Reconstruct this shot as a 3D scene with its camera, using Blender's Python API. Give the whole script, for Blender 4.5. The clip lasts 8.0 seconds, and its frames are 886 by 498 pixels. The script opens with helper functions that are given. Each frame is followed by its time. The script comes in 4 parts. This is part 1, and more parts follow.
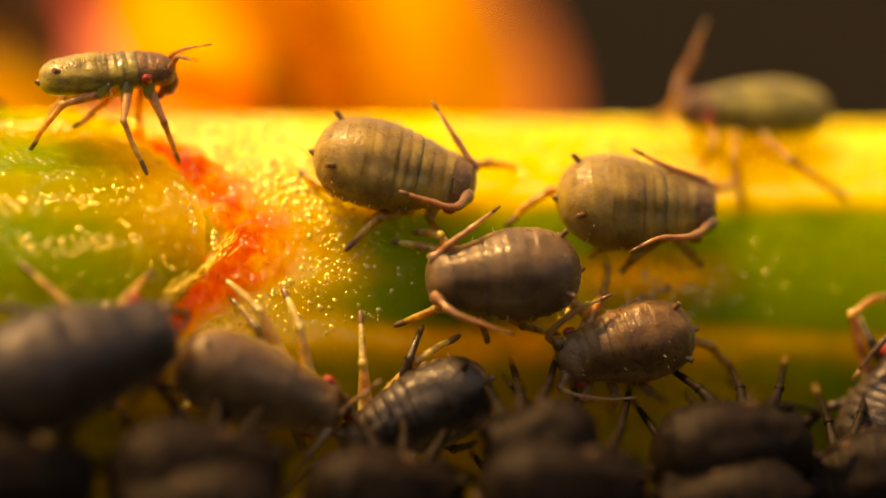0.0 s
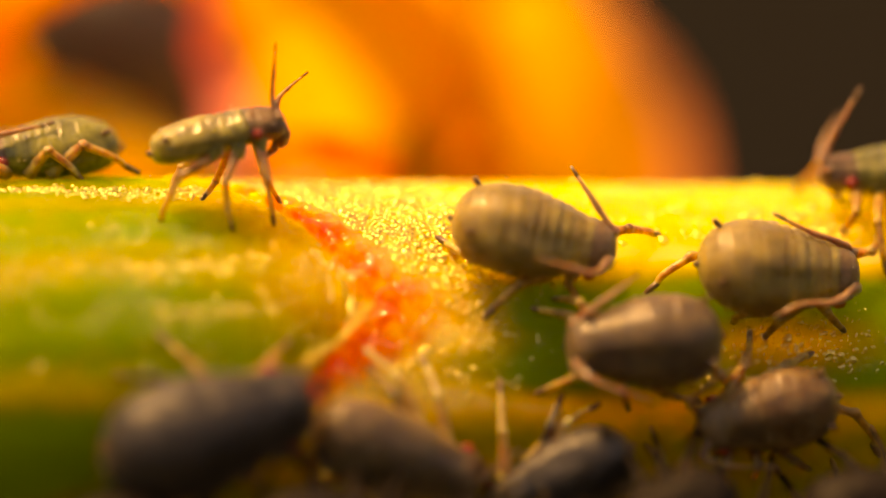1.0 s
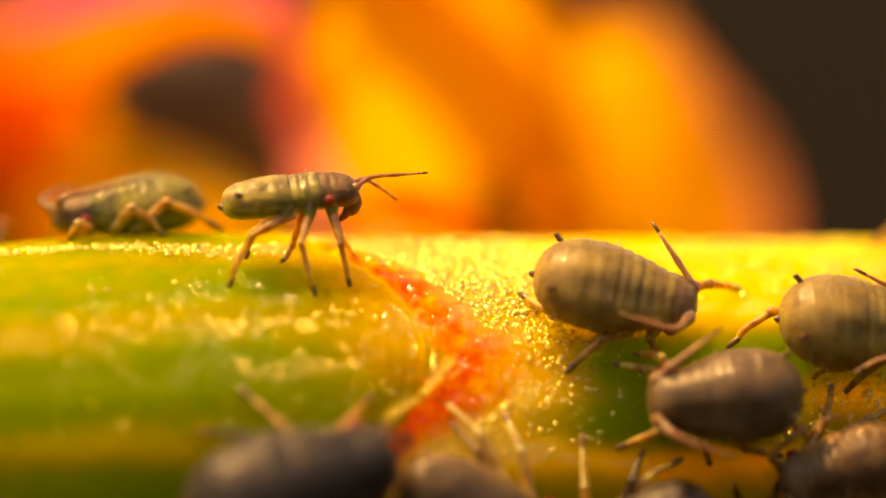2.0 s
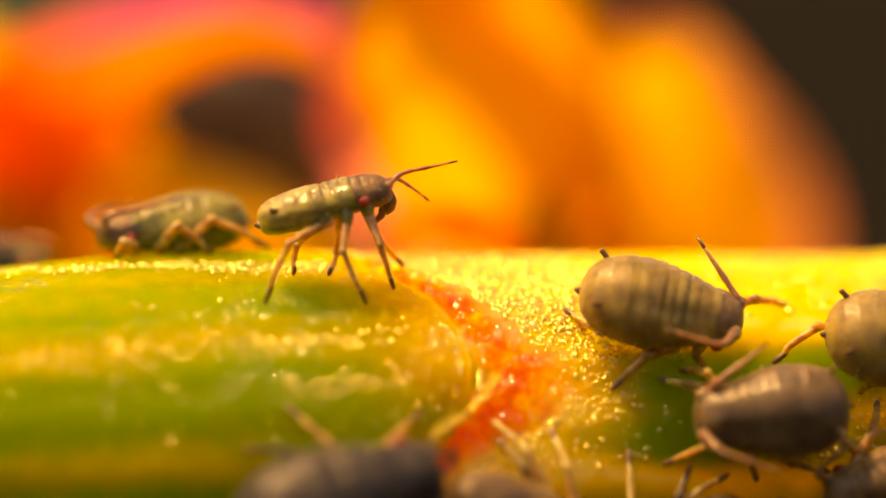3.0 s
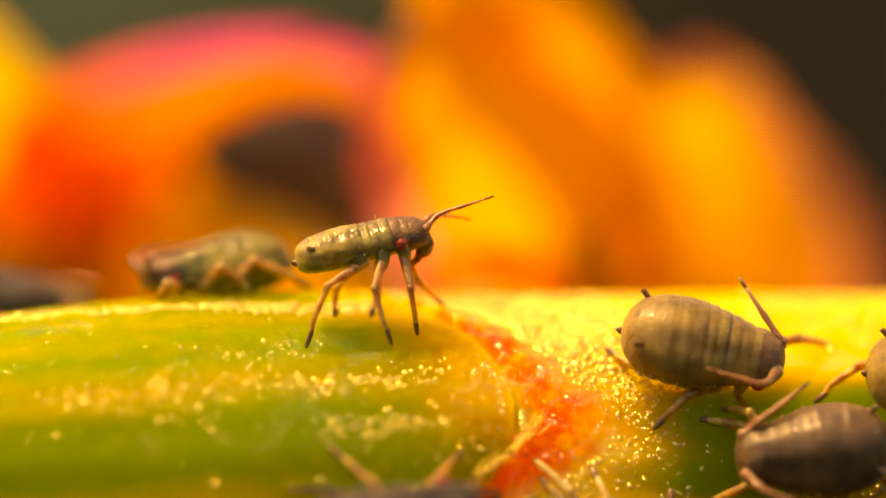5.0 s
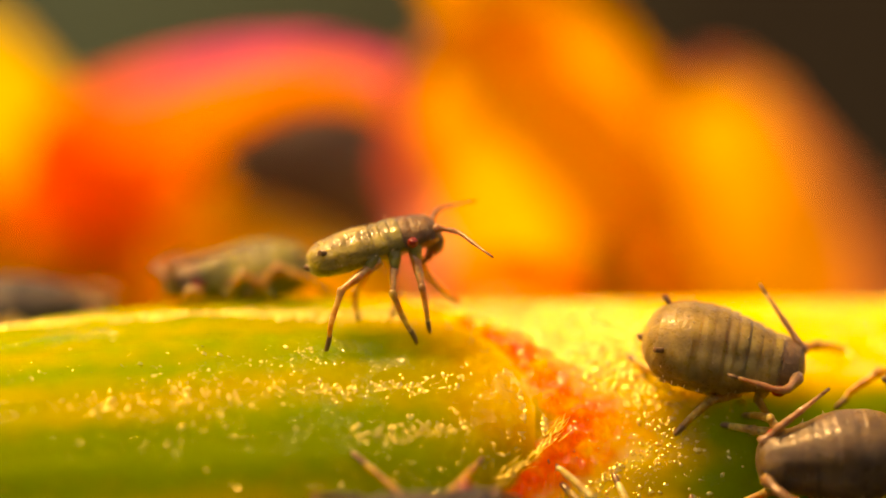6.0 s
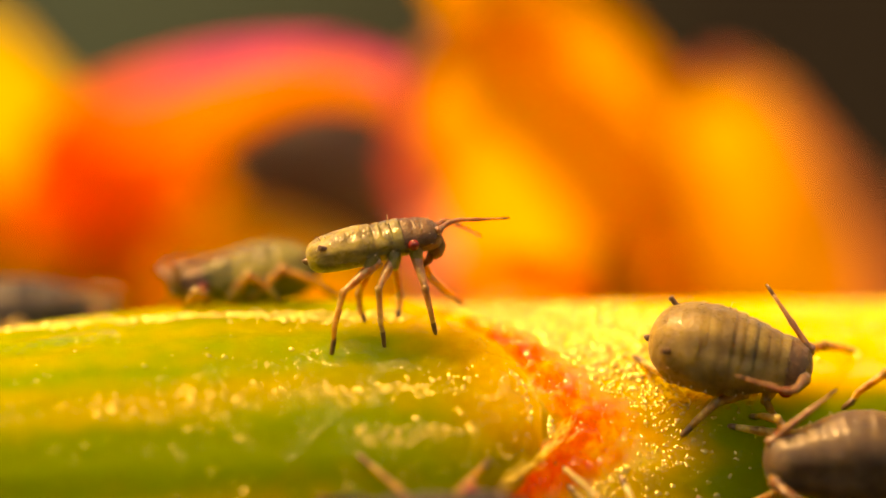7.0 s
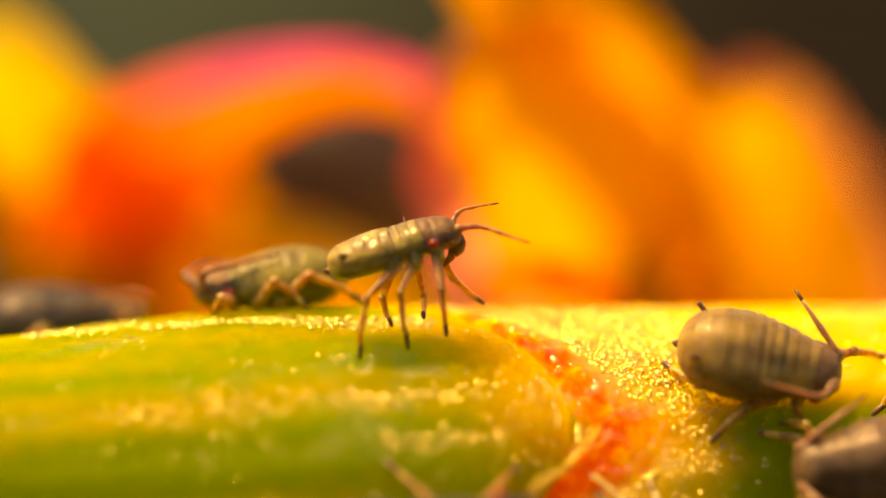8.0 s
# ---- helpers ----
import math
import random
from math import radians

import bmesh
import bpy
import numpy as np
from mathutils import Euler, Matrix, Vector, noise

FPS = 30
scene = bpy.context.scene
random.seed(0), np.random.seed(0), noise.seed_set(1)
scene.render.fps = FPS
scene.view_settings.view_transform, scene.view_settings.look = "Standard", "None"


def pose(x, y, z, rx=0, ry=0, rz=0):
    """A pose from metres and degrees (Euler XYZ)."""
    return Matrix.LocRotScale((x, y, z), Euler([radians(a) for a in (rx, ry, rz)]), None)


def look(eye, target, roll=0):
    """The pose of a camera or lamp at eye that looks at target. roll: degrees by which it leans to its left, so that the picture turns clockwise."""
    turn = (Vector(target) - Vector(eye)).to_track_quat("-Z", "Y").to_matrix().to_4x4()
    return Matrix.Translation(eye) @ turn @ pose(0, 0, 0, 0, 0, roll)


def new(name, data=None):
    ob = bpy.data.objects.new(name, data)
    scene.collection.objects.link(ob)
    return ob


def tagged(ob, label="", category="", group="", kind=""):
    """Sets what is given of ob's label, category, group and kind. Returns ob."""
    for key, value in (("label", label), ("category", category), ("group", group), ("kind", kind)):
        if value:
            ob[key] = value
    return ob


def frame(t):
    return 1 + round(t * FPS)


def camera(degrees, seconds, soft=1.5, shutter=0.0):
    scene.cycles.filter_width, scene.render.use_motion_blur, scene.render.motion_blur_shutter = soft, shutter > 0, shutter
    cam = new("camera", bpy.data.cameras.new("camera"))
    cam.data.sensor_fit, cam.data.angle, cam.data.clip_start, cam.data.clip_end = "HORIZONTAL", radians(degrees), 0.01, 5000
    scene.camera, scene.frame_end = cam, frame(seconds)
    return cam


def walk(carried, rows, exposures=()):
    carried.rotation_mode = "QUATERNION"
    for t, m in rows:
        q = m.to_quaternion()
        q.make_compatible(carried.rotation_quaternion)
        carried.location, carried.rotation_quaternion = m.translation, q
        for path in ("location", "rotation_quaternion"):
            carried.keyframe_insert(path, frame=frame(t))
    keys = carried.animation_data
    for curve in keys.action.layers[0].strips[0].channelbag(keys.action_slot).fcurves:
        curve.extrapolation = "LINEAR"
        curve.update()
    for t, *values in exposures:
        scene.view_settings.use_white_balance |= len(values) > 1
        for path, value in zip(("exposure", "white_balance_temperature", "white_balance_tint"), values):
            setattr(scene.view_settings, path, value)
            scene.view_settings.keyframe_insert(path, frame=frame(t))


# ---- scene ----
cam = camera(8.0, 8.0)
MM = 0.001
STILL = (0.0, -80.0, 0.0)      # mm; the lens stands 8 cm before the stem's axis, turns, and sways to and fro by up to half a millimetre
TURNS = [  # seconds, yaw, pitch, roll, sway towards the stem in mm
    (0.0, -2.737, -1.369, -0.68, -0.20), (0.3, -2.575, -1.327, -0.69, 0.10), (0.5, -2.130, -1.249, -0.66, 0.40), (1.0, -1.507, -0.788, -0.42, 0.65),
    (1.5, -0.848, -0.416, -0.32, 0.45), (1.7, -0.838, -0.346, -0.31, 0.35), (2.8, -0.406, -0.179, -0.04, 0.30), (3.0, -0.351, -0.134, -0.02, 0.30),
    (3.5, 0.0, 0.0, 0.0, 0.35), (4.0, 0.040, 0.129, 0.07, 0.15), (4.2, 0.034, 0.131, 0.09, 0.10), (5.3, 0.073, 0.264, 0.20, 0.0),
    (5.5, 0.141, 0.270, 0.22, 0.0), (6.0, 0.227, 0.294, 0.18, -0.30), (6.5, 0.233, 0.283, 0.30, -0.20), (7.0, 0.280, 0.306, 0.31, 0.0),
    (7.5, 0.303, 0.303, 0.36, 0.20), (8.0, 0.528, 0.358, 0.34, 0.35)]
walk(cam, [(t, pose(STILL[0] * MM, (STILL[1] + sway) * MM, STILL[2] * MM, 90 + p, r, y)) for t, y, p, r, sway in TURNS], exposures=[(0.0, 0.6, 25500, 34), (8.0, 0.6, 25500, 34)])
cam.data.dof.use_dof = True
cam.data.dof.focus_distance = 77.9 * MM
cam.data.dof.aperture_fstop = 29.0

# ---- light: high warm sun to the left, open sky ----
SUN_EL, SUN_AZ = 68.0, -100.0
world = bpy.data.worlds.new("sky")
scene.world = world
world.use_nodes = True
wn = world.node_tree.nodes
sky = wn.new("ShaderNodeTexSky")
sky.sky_type, sky.sun_disc = "NISHITA", False
sky.sun_elevation, sky.sun_rotation = radians(SUN_EL), radians(SUN_AZ)
wn["Background"].inputs["Strength"].default_value = 0.15
world.node_tree.links.new(sky.outputs[0], wn["Background"].inputs["Color"])
sun = new("sun", bpy.data.lights.new("sun", "SUN"))
sun.data.energy, sun.data.angle, sun.data.color = 3.4, radians(5.0), (1.0, 0.82, 0.48)
se, sa = radians(SUN_EL), radians(SUN_AZ)
sun.matrix_basis = look((0.3 * math.sin(sa) * math.cos(se), 0.3 * math.cos(sa) * math.cos(se), 0.3 * math.sin(se)), (0, 0, 0))


# ---- materials ----
def shader(name):
    m = bpy.data.materials.new(name)
    m.use_nodes = True
    nt = m.node_tree
    return m, nt, nt.nodes["Principled BSDF"]


def put(nt, kind, **values):
    n = nt.nodes.new(kind)
    for key, value in values.items():
        n.inputs[key.replace("_", " ")].default_value = value
    return n


def grain(nt, scale, detail=4.0, rough=0.55, stretch=None):
    """Noise in the thing's own space; scale is in features per millimetre."""
    tc = nt.nodes.new("ShaderNodeTexCoord")
    n = put(nt, "ShaderNodeTexNoise", Scale=scale * 1000.0, Detail=detail, Roughness=rough)
    if stretch:
        mp = nt.nodes.new("ShaderNodeMapping")
        mp.inputs["Scale"].default_value = stretch
        nt.links.new(tc.outputs["Object"], mp.inputs["Vector"])
        nt.links.new(mp.outputs[0], n.inputs["Vector"])
    else:
        nt.links.new(tc.outputs["Object"], n.inputs["Vector"])
    return n


def ramp(nt, source, stops):
    r = nt.nodes.new("ShaderNodeValToRGB")
    els = r.color_ramp.elements
    while len(els) < len(stops):
        els.new(0.5)
    for el, (at, col) in zip(els, stops):
        el.position, el.color = at, (*col, 1.0)
    nt.links.new(source, r.inputs["Fac"])
    return r


def bump(nt, source, bsdf, height, strength=1.0):
    b = put(nt, "ShaderNodeBump", Strength=strength, Distance=height * MM)
    nt.links.new(source, b.inputs["Height"])
    nt.links.new(b.outputs[0], bsdf.inputs["Normal"])
    return b


def blend(nt, fac, a, b):
    m = nt.nodes.new("ShaderNodeMix")
    m.data_type = "RGBA"
    if isinstance(fac, float):
        m.inputs[0].default_value = fac
    else:
        nt.links.new(fac, m.inputs[0])
    for sock, v in ((m.inputs[6], a), (m.inputs[7], b)):
        if isinstance(v, tuple):
            sock.default_value = (*v, 1.0)
        else:
            nt.links.new(v, sock)
    return m.outputs[2]


def flesh(name, stops, scale, rough, sss=0.0, depth=0.3, tint=(1.0, 0.6, 0.25), relief=0.01, fine=18.0, coat=0.0, stretch=None, spec=0.5, wax=0.0, belly=None):
    """Moist living tissue: mottled colour, scattering below the skin, fine relief."""
    m, nt, p = shader(name)
    g = grain(nt, scale, stretch=stretch)
    f = grain(nt, fine, detail=3.0)
    c = ramp(nt, g.outputs["Fac"], stops)
    tone = c.outputs[0]
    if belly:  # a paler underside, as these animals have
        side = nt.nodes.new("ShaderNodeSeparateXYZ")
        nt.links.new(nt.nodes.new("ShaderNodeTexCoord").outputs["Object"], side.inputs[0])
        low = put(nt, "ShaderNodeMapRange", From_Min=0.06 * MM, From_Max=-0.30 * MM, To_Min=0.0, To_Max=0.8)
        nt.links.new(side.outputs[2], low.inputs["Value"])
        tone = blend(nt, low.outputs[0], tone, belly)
    dark = blend(nt, f.outputs["Fac"], (0.72, 0.72, 0.72), (1.2, 1.2, 1.2))
    mul = nt.nodes.new("ShaderNodeMix")
    mul.data_type, mul.blend_type = "RGBA", "MULTIPLY"
    mul.inputs[0].default_value = 1.0
    nt.links.new(tone, mul.inputs[6])
    nt.links.new(dark, mul.inputs[7])
    nt.links.new(mul.outputs[2], p.inputs["Base Color"])
    p.inputs["Roughness"].default_value = rough
    p.inputs["Specular IOR Level"].default_value = spec
    p.inputs["Subsurface Weight"].default_value = sss
    p.inputs["Subsurface Radius"].default_value = tint
    p.inputs["Subsurface Scale"].default_value = depth * MM
    p.inputs["Coat Weight"].default_value = coat
    p.inputs["Coat Roughness"].default_value = 0.15
    bump(nt, f.outputs["Fac"], p, relief)
    if wax:
        p.inputs["Sheen Weight"].default_value, p.inputs["Sheen Roughness"].default_value = wax, 0.4
        p.inputs["Sheen Tint"].default_value = (1.0, 0.80, 0.55, 1.0)
        gl = put(nt, "ShaderNodeMapRange", From_Min=0.35, From_Max=0.62, To_Min=0.22, To_Max=0.62)
        nt.links.new(grain(nt, 12.0, detail=2.0).outputs["Fac"], gl.inputs["Value"])
        nt.links.new(gl.outputs[0], p.inputs["Roughness"])
        tc = nt.nodes.new("ShaderNodeTexCoord")
        pores = put(nt, "ShaderNodeTexVoronoi", Scale=11000.0)
        nt.links.new(tc.outputs["Object"], pores.inputs["Vector"])
        film = put(nt, "ShaderNodeBump", Strength=1.0, Distance=0.012 * MM)
        nt.links.new(pores.outputs["Distance"], film.inputs["Height"])
        nt.links.new(film.outputs[0], p.inputs["Coat Normal"])
        p.inputs["Coat Weight"].default_value, p.inputs["Coat Roughness"].default_value = 0.07, 0.25
    return m


def stem_skin():
    """Juicy stem skin: green between the ribs, yellow on the ribs and round the scar, with sun glow painted in."""
    m = flesh("stem_skin", [(0.25, (0.12, 0.30, 0.003)), (0.75, (0.22, 0.38, 0.005))], 0.35, 0.55,
              sss=1.0, depth=7.0, tint=(1.0, 0.80, 0.04), relief=0.02, fine=16.0, stretch=(0.25, 1.2, 1.2), spec=0.08)
    nt = m.node_tree
    p = nt.nodes["Principled BSDF"]
    old = p.inputs["Base Color"].links[0].from_socket
    at = nt.nodes.new("ShaderNodeAttribute")
    at.attribute_name = "yellow_and_sun"
    # the palest stops paint the blown-out sun glow along the stem's top
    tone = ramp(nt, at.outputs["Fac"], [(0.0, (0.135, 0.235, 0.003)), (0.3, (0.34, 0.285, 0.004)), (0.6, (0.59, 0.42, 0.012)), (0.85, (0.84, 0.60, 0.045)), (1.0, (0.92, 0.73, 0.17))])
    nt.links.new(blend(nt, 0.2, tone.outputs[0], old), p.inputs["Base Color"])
    sc = nt.nodes.new("ShaderNodeAttribute")
    sc.attribute_name = "scar"
    torn = ramp(nt, grain(nt, 3.0, detail=5.0).outputs["Fac"], [(0.32, (0.70, 0.06, 0.005)), (0.5, (0.90, 0.19, 0.008)), (0.68, (0.97, 0.45, 0.015))])
    skin_col = p.inputs["Base Color"].links[0].from_socket
    nt.links.new(blend(nt, sc.outputs["Fac"], skin_col, torn.outputs[0]), p.inputs["Base Color"])
    tc = nt.nodes.new("ShaderNodeTexCoord")
    cells = put(nt, "ShaderNodeTexVoronoi", Scale=11000.0)
    nt.links.new(tc.outputs["Object"], cells.inputs["Vector"])
    big = grain(nt, 6.0, detail=3.0)
    mixed = nt.nodes.new("ShaderNodeMath")
    mixed.operation = "MULTIPLY_ADD"
    nt.links.new(cells.outputs["Distance"], mixed.inputs[0])
    mixed.inputs[1].default_value = -1.0
    nt.links.new(big.outputs["Fac"], mixed.inputs[2])
    bump(nt, mixed.outputs[0], p, 0.003)
    wet = nt.nodes.new("ShaderNodeAttribute")
    wet.attribute_name = "wetness"
    spots = put(nt, "ShaderNodeMapRange", From_Min=0.42, From_Max=0.56, To_Min=0.12, To_Max=1.0)
    nt.links.new(grain(nt, 4.0, detail=3.0).outputs["Fac"], spots.inputs["Value"])
    film_share = nt.nodes.new("ShaderNodeMath")
    film_share.operation = "MULTIPLY"
    nt.links.new(wet.outputs["Fac"], film_share.inputs[0])
    nt.links.new(spots.outputs[0], film_share.inputs[1])
    nt.links.new(film_share.outputs[0], p.inputs["Coat Weight"])
    p.inputs["Coat Roughness"].default_value = 0.10
    p.inputs["Coat IOR"].default_value = 1.75
    film = put(nt, "ShaderNodeBump", Strength=1.0, Distance=0.05 * MM)
    nt.links.new(mixed.outputs[0], film.inputs["Height"])
    nt.links.new(film.outputs[0], p.inputs["Coat Normal"])
    return m


M_STEM = stem_skin()


M_FLAKE = flesh("dry_flake", [(0.3, (1.0, 0.66, 0.05)), (0.7, (1.0, 0.80, 0.14))], 3.0, 0.40, relief=0.004)
M_FLAKE.node_tree.nodes["Principled BSDF"].inputs["IOR"].default_value = 3.0
M_FLAKE.node_tree.nodes["Principled BSDF"].inputs["Specular Tint"].default_value = (1.0, 0.85, 0.4, 1.0)


def bead_skin():
    """Swollen cells filled with clear sap: they let the skin show through and glint in the sun."""
    m, nt, p = shader("juicy_cell")
    nt.nodes.remove(p)
    clear = put(nt, "ShaderNodeBsdfTransparent", Color=(1.0, 0.97, 0.84, 1.0))
    glint = put(nt, "ShaderNodeBsdfGlossy", Color=(1.0, 0.84, 0.34, 1.0), Roughness=0.27)
    inner = put(nt, "ShaderNodeBsdfTranslucent", Color=(0.98, 0.80, 0.22, 1.0))
    body = put(nt, "ShaderNodeMixShader", Fac=0.03)
    nt.links.new(clear.outputs[0], body.inputs[1])
    nt.links.new(inner.outputs[0], body.inputs[2])
    mx = put(nt, "ShaderNodeMixShader", Fac=0.36)
    nt.links.new(body.outputs[0], mx.inputs[1])
    nt.links.new(glint.outputs[0], mx.inputs[2])
    nt.links.new(mx.outputs[0], nt.nodes["Material Output"].inputs["Surface"])
    return m


M_BEAD = bead_skin()
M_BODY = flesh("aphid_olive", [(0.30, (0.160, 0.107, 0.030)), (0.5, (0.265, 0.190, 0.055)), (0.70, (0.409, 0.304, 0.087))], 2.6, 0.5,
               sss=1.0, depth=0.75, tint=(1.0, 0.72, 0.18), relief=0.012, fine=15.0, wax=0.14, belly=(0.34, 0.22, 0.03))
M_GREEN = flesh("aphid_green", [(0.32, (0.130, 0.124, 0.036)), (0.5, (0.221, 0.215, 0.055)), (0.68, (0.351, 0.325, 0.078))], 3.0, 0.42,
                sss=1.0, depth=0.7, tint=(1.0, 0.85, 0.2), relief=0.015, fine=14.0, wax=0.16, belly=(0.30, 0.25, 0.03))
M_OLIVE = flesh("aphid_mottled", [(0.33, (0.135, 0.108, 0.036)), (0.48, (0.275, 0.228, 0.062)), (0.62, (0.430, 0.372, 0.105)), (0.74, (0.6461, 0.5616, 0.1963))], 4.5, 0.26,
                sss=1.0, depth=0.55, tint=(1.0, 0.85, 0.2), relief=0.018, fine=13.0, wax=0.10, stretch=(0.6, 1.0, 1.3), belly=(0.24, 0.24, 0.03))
M_OLIVE.node_tree.nodes["Principled BSDF"].inputs["Coat Weight"].default_value = 0.35
M_OLIVE.node_tree.nodes["Principled BSDF"].inputs["Coat Roughness"].default_value = 0.12
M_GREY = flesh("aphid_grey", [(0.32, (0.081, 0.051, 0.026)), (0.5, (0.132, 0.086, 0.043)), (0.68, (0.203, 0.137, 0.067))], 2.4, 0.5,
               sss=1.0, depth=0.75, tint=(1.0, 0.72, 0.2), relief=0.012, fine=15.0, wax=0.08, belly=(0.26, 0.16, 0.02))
M_SLATE = flesh("aphid_slate", [(0.32, (0.015, 0.011, 0.009)), (0.5, (0.027, 0.021, 0.017)), (0.68, (0.050, 0.039, 0.032))], 2.0, 0.42,
                sss=0.8, depth=0.5, tint=(1.0, 0.7, 0.3), relief=0.02, fine=14.0, wax=0.10)
M_BROWN = flesh("aphid_brown", [(0.3, (0.0915, 0.0463, 0.0170)), (0.5, (0.1630, 0.0867, 0.0283)), (0.72, (0.2649, 0.1575, 0.0557))], 3.2, 0.36,
                sss=1.0, depth=0.6, tint=(1.0, 0.62, 0.25), relief=0.016, fine=20.0, wax=0.12)
# near-black, with the shade below the stem put into the colour
M_DARK = flesh("aphid_shade_dark", [(0.3, (0.0060, 0.0036, 0.0022)), (0.5, (0.0105, 0.0065, 0.0038)), (0.72, (0.019, 0.012, 0.007))], 2.0, 0.5,
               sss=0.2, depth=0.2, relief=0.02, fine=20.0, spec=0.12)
M_HEAD = flesh("aphid_head_brown", [(0.3, (0.128, 0.072, 0.036)), (0.55, (0.217, 0.132, 0.063)), (0.75, (0.360, 0.232, 0.120))], 5.0, 0.36,
               sss=0.9, depth=0.4, relief=0.02, fine=22.0)
M_LEG = flesh("leg_amber", [(0.34, (0.213, 0.106, 0.027)), (0.5, (0.425, 0.237, 0.056)), (0.66, (0.700, 0.438, 0.125))], 5.0, 0.30,
              sss=1.0, depth=0.4, tint=(1.0, 0.6, 0.25), relief=0.02, fine=20.0, coat=0.25)
M_PALE = flesh("leg_straw", [(0.34, (0.42, 0.25, 0.075)), (0.5, (0.60, 0.40, 0.13)), (0.66, (0.78, 0.58, 0.25))], 5.0, 0.28,
               sss=1.0, depth=0.4, tint=(1.0, 0.6, 0.25), relief=0.02, fine=20.0, coat=0.3)
M_ROSE = flesh("leg_rosy_amber", [(0.34, (0.32, 0.16, 0.060)), (0.5, (0.50, 0.28, 0.105)), (0.66, (0.68, 0.44, 0.18))], 5.0, 0.28,
               sss=1.0, depth=0.4, tint=(1.0, 0.6, 0.25), relief=0.016, fine=20.0, coat=0.3)
M_TIP = flesh("leg_tip_dark", [(0.3, (0.110, 0.056, 0.028)), (0.7, (0.280, 0.160, 0.070))], 8.0, 0.28, sss=0.3, depth=0.08, relief=0.004, coat=0.3)
M_FEEL = flesh("feeler_brown", [(0.3, (0.20, 0.105, 0.050)), (0.7, (0.42, 0.26, 0.14))], 8.0, 0.30, sss=1.0, depth=0.2, relief=0.006, coat=0.3)
M_EYE = flesh("eye_red", [(0.3, (0.26, 0.014, 0.008)), (0.7, (0.55, 0.05, 0.02))], 30.0, 0.16, sss=0.3, depth=0.05, relief=0.02, fine=45.0, coat=0.8)
M_BRISTLE = flesh("bristle_glassy", [(0.3, (0.75, 0.62, 0.36)), (0.7, (0.92, 0.80, 0.52))], 8.0, 0.2, relief=0.002, coat=0.6)


RED, PINK, ORANGE, AMBER = (0.95, 0.17, 0.01), (1.0, 0.12, 0.36), (0.94, 0.35, 0.006), (0.93, 0.44, 0.006)


def petal_skin(name, stops, axis, share=0.75, margin=0.0, edge=0, start=None, reach=0.18):
    """Thin petal that lets sunlight through; the colour runs along the petal with veins across it."""
    m, nt, p = shader(name)
    tc = nt.nodes.new("ShaderNodeTexCoord")
    sp = nt.nodes.new("ShaderNodeSeparateXYZ")
    nt.links.new(tc.outputs["UV"], sp.inputs[0])
    g = grain(nt, 0.22, detail=3.0)
    add = nt.nodes.new("ShaderNodeMath")
    add.operation = "MULTIPLY_ADD"
    nt.links.new(g.outputs["Fac"], add.inputs[0])
    add.inputs[1].default_value = 0.5
    off = nt.nodes.new("ShaderNodeMath")
    off.operation = "SUBTRACT"
    nt.links.new(sp.outputs[axis], off.inputs[0])
    off.inputs[1].default_value = 0.25
    nt.links.new(off.outputs[0], add.inputs[2])
    c = ramp(nt, add.outputs[0], stops)
    mid = put(nt, "ShaderNodeMath", )
    mid.operation, mid.inputs[1].default_value = "SUBTRACT", 0.5
    nt.links.new(sp.outputs[0], mid.inputs[0])
    far = nt.nodes.new("ShaderNodeMath")
    far.operation = "MULTIPLY" if edge else "ABSOLUTE"
    far.inputs[1].default_value = float(edge)
    nt.links.new(mid.outputs[0], far.inputs[0])
    rim = put(nt, "ShaderNodeMapRange", From_Min=reach, From_Max=reach + 0.28, To_Min=0.0, To_Max=margin)
    nt.links.new(far.outputs[0], rim.inputs["Value"])
    share_out = rim.outputs[0]
    if start is not None:  # the pink margin sets in only part of the way along
        on = put(nt, "ShaderNodeMapRange", From_Min=start, From_Max=start + 0.25)
        nt.links.new(sp.outputs[1], on.inputs["Value"])
        both = nt.nodes.new("ShaderNodeMath")
        both.operation = "MULTIPLY"
        nt.links.new(rim.outputs[0], both.inputs[0])
        nt.links.new(on.outputs[0], both.inputs[1])
        share_out = both.outputs[0]
    col = blend(nt, share_out, c.outputs[0], PINK)
    nt.links.new(col, p.inputs["Base Color"])
    p.inputs["Roughness"].default_value = 0.5
    tr = nt.nodes.new("ShaderNodeBsdfTranslucent")
    nt.links.new(col, tr.inputs["Color"])
    mx = nt.nodes.new("ShaderNodeMixShader")
    mx.inputs[0].default_value = share
    nt.links.new(p.outputs[0], mx.inputs[1])
    nt.links.new(tr.outputs[0], mx.inputs[2])
    nt.links.new(mx.outputs[0], nt.nodes["Material Output"].inputs["Surface"])
    bump(nt, grain(nt, 1.5).outputs["Fac"], p, 0.08)
    return m


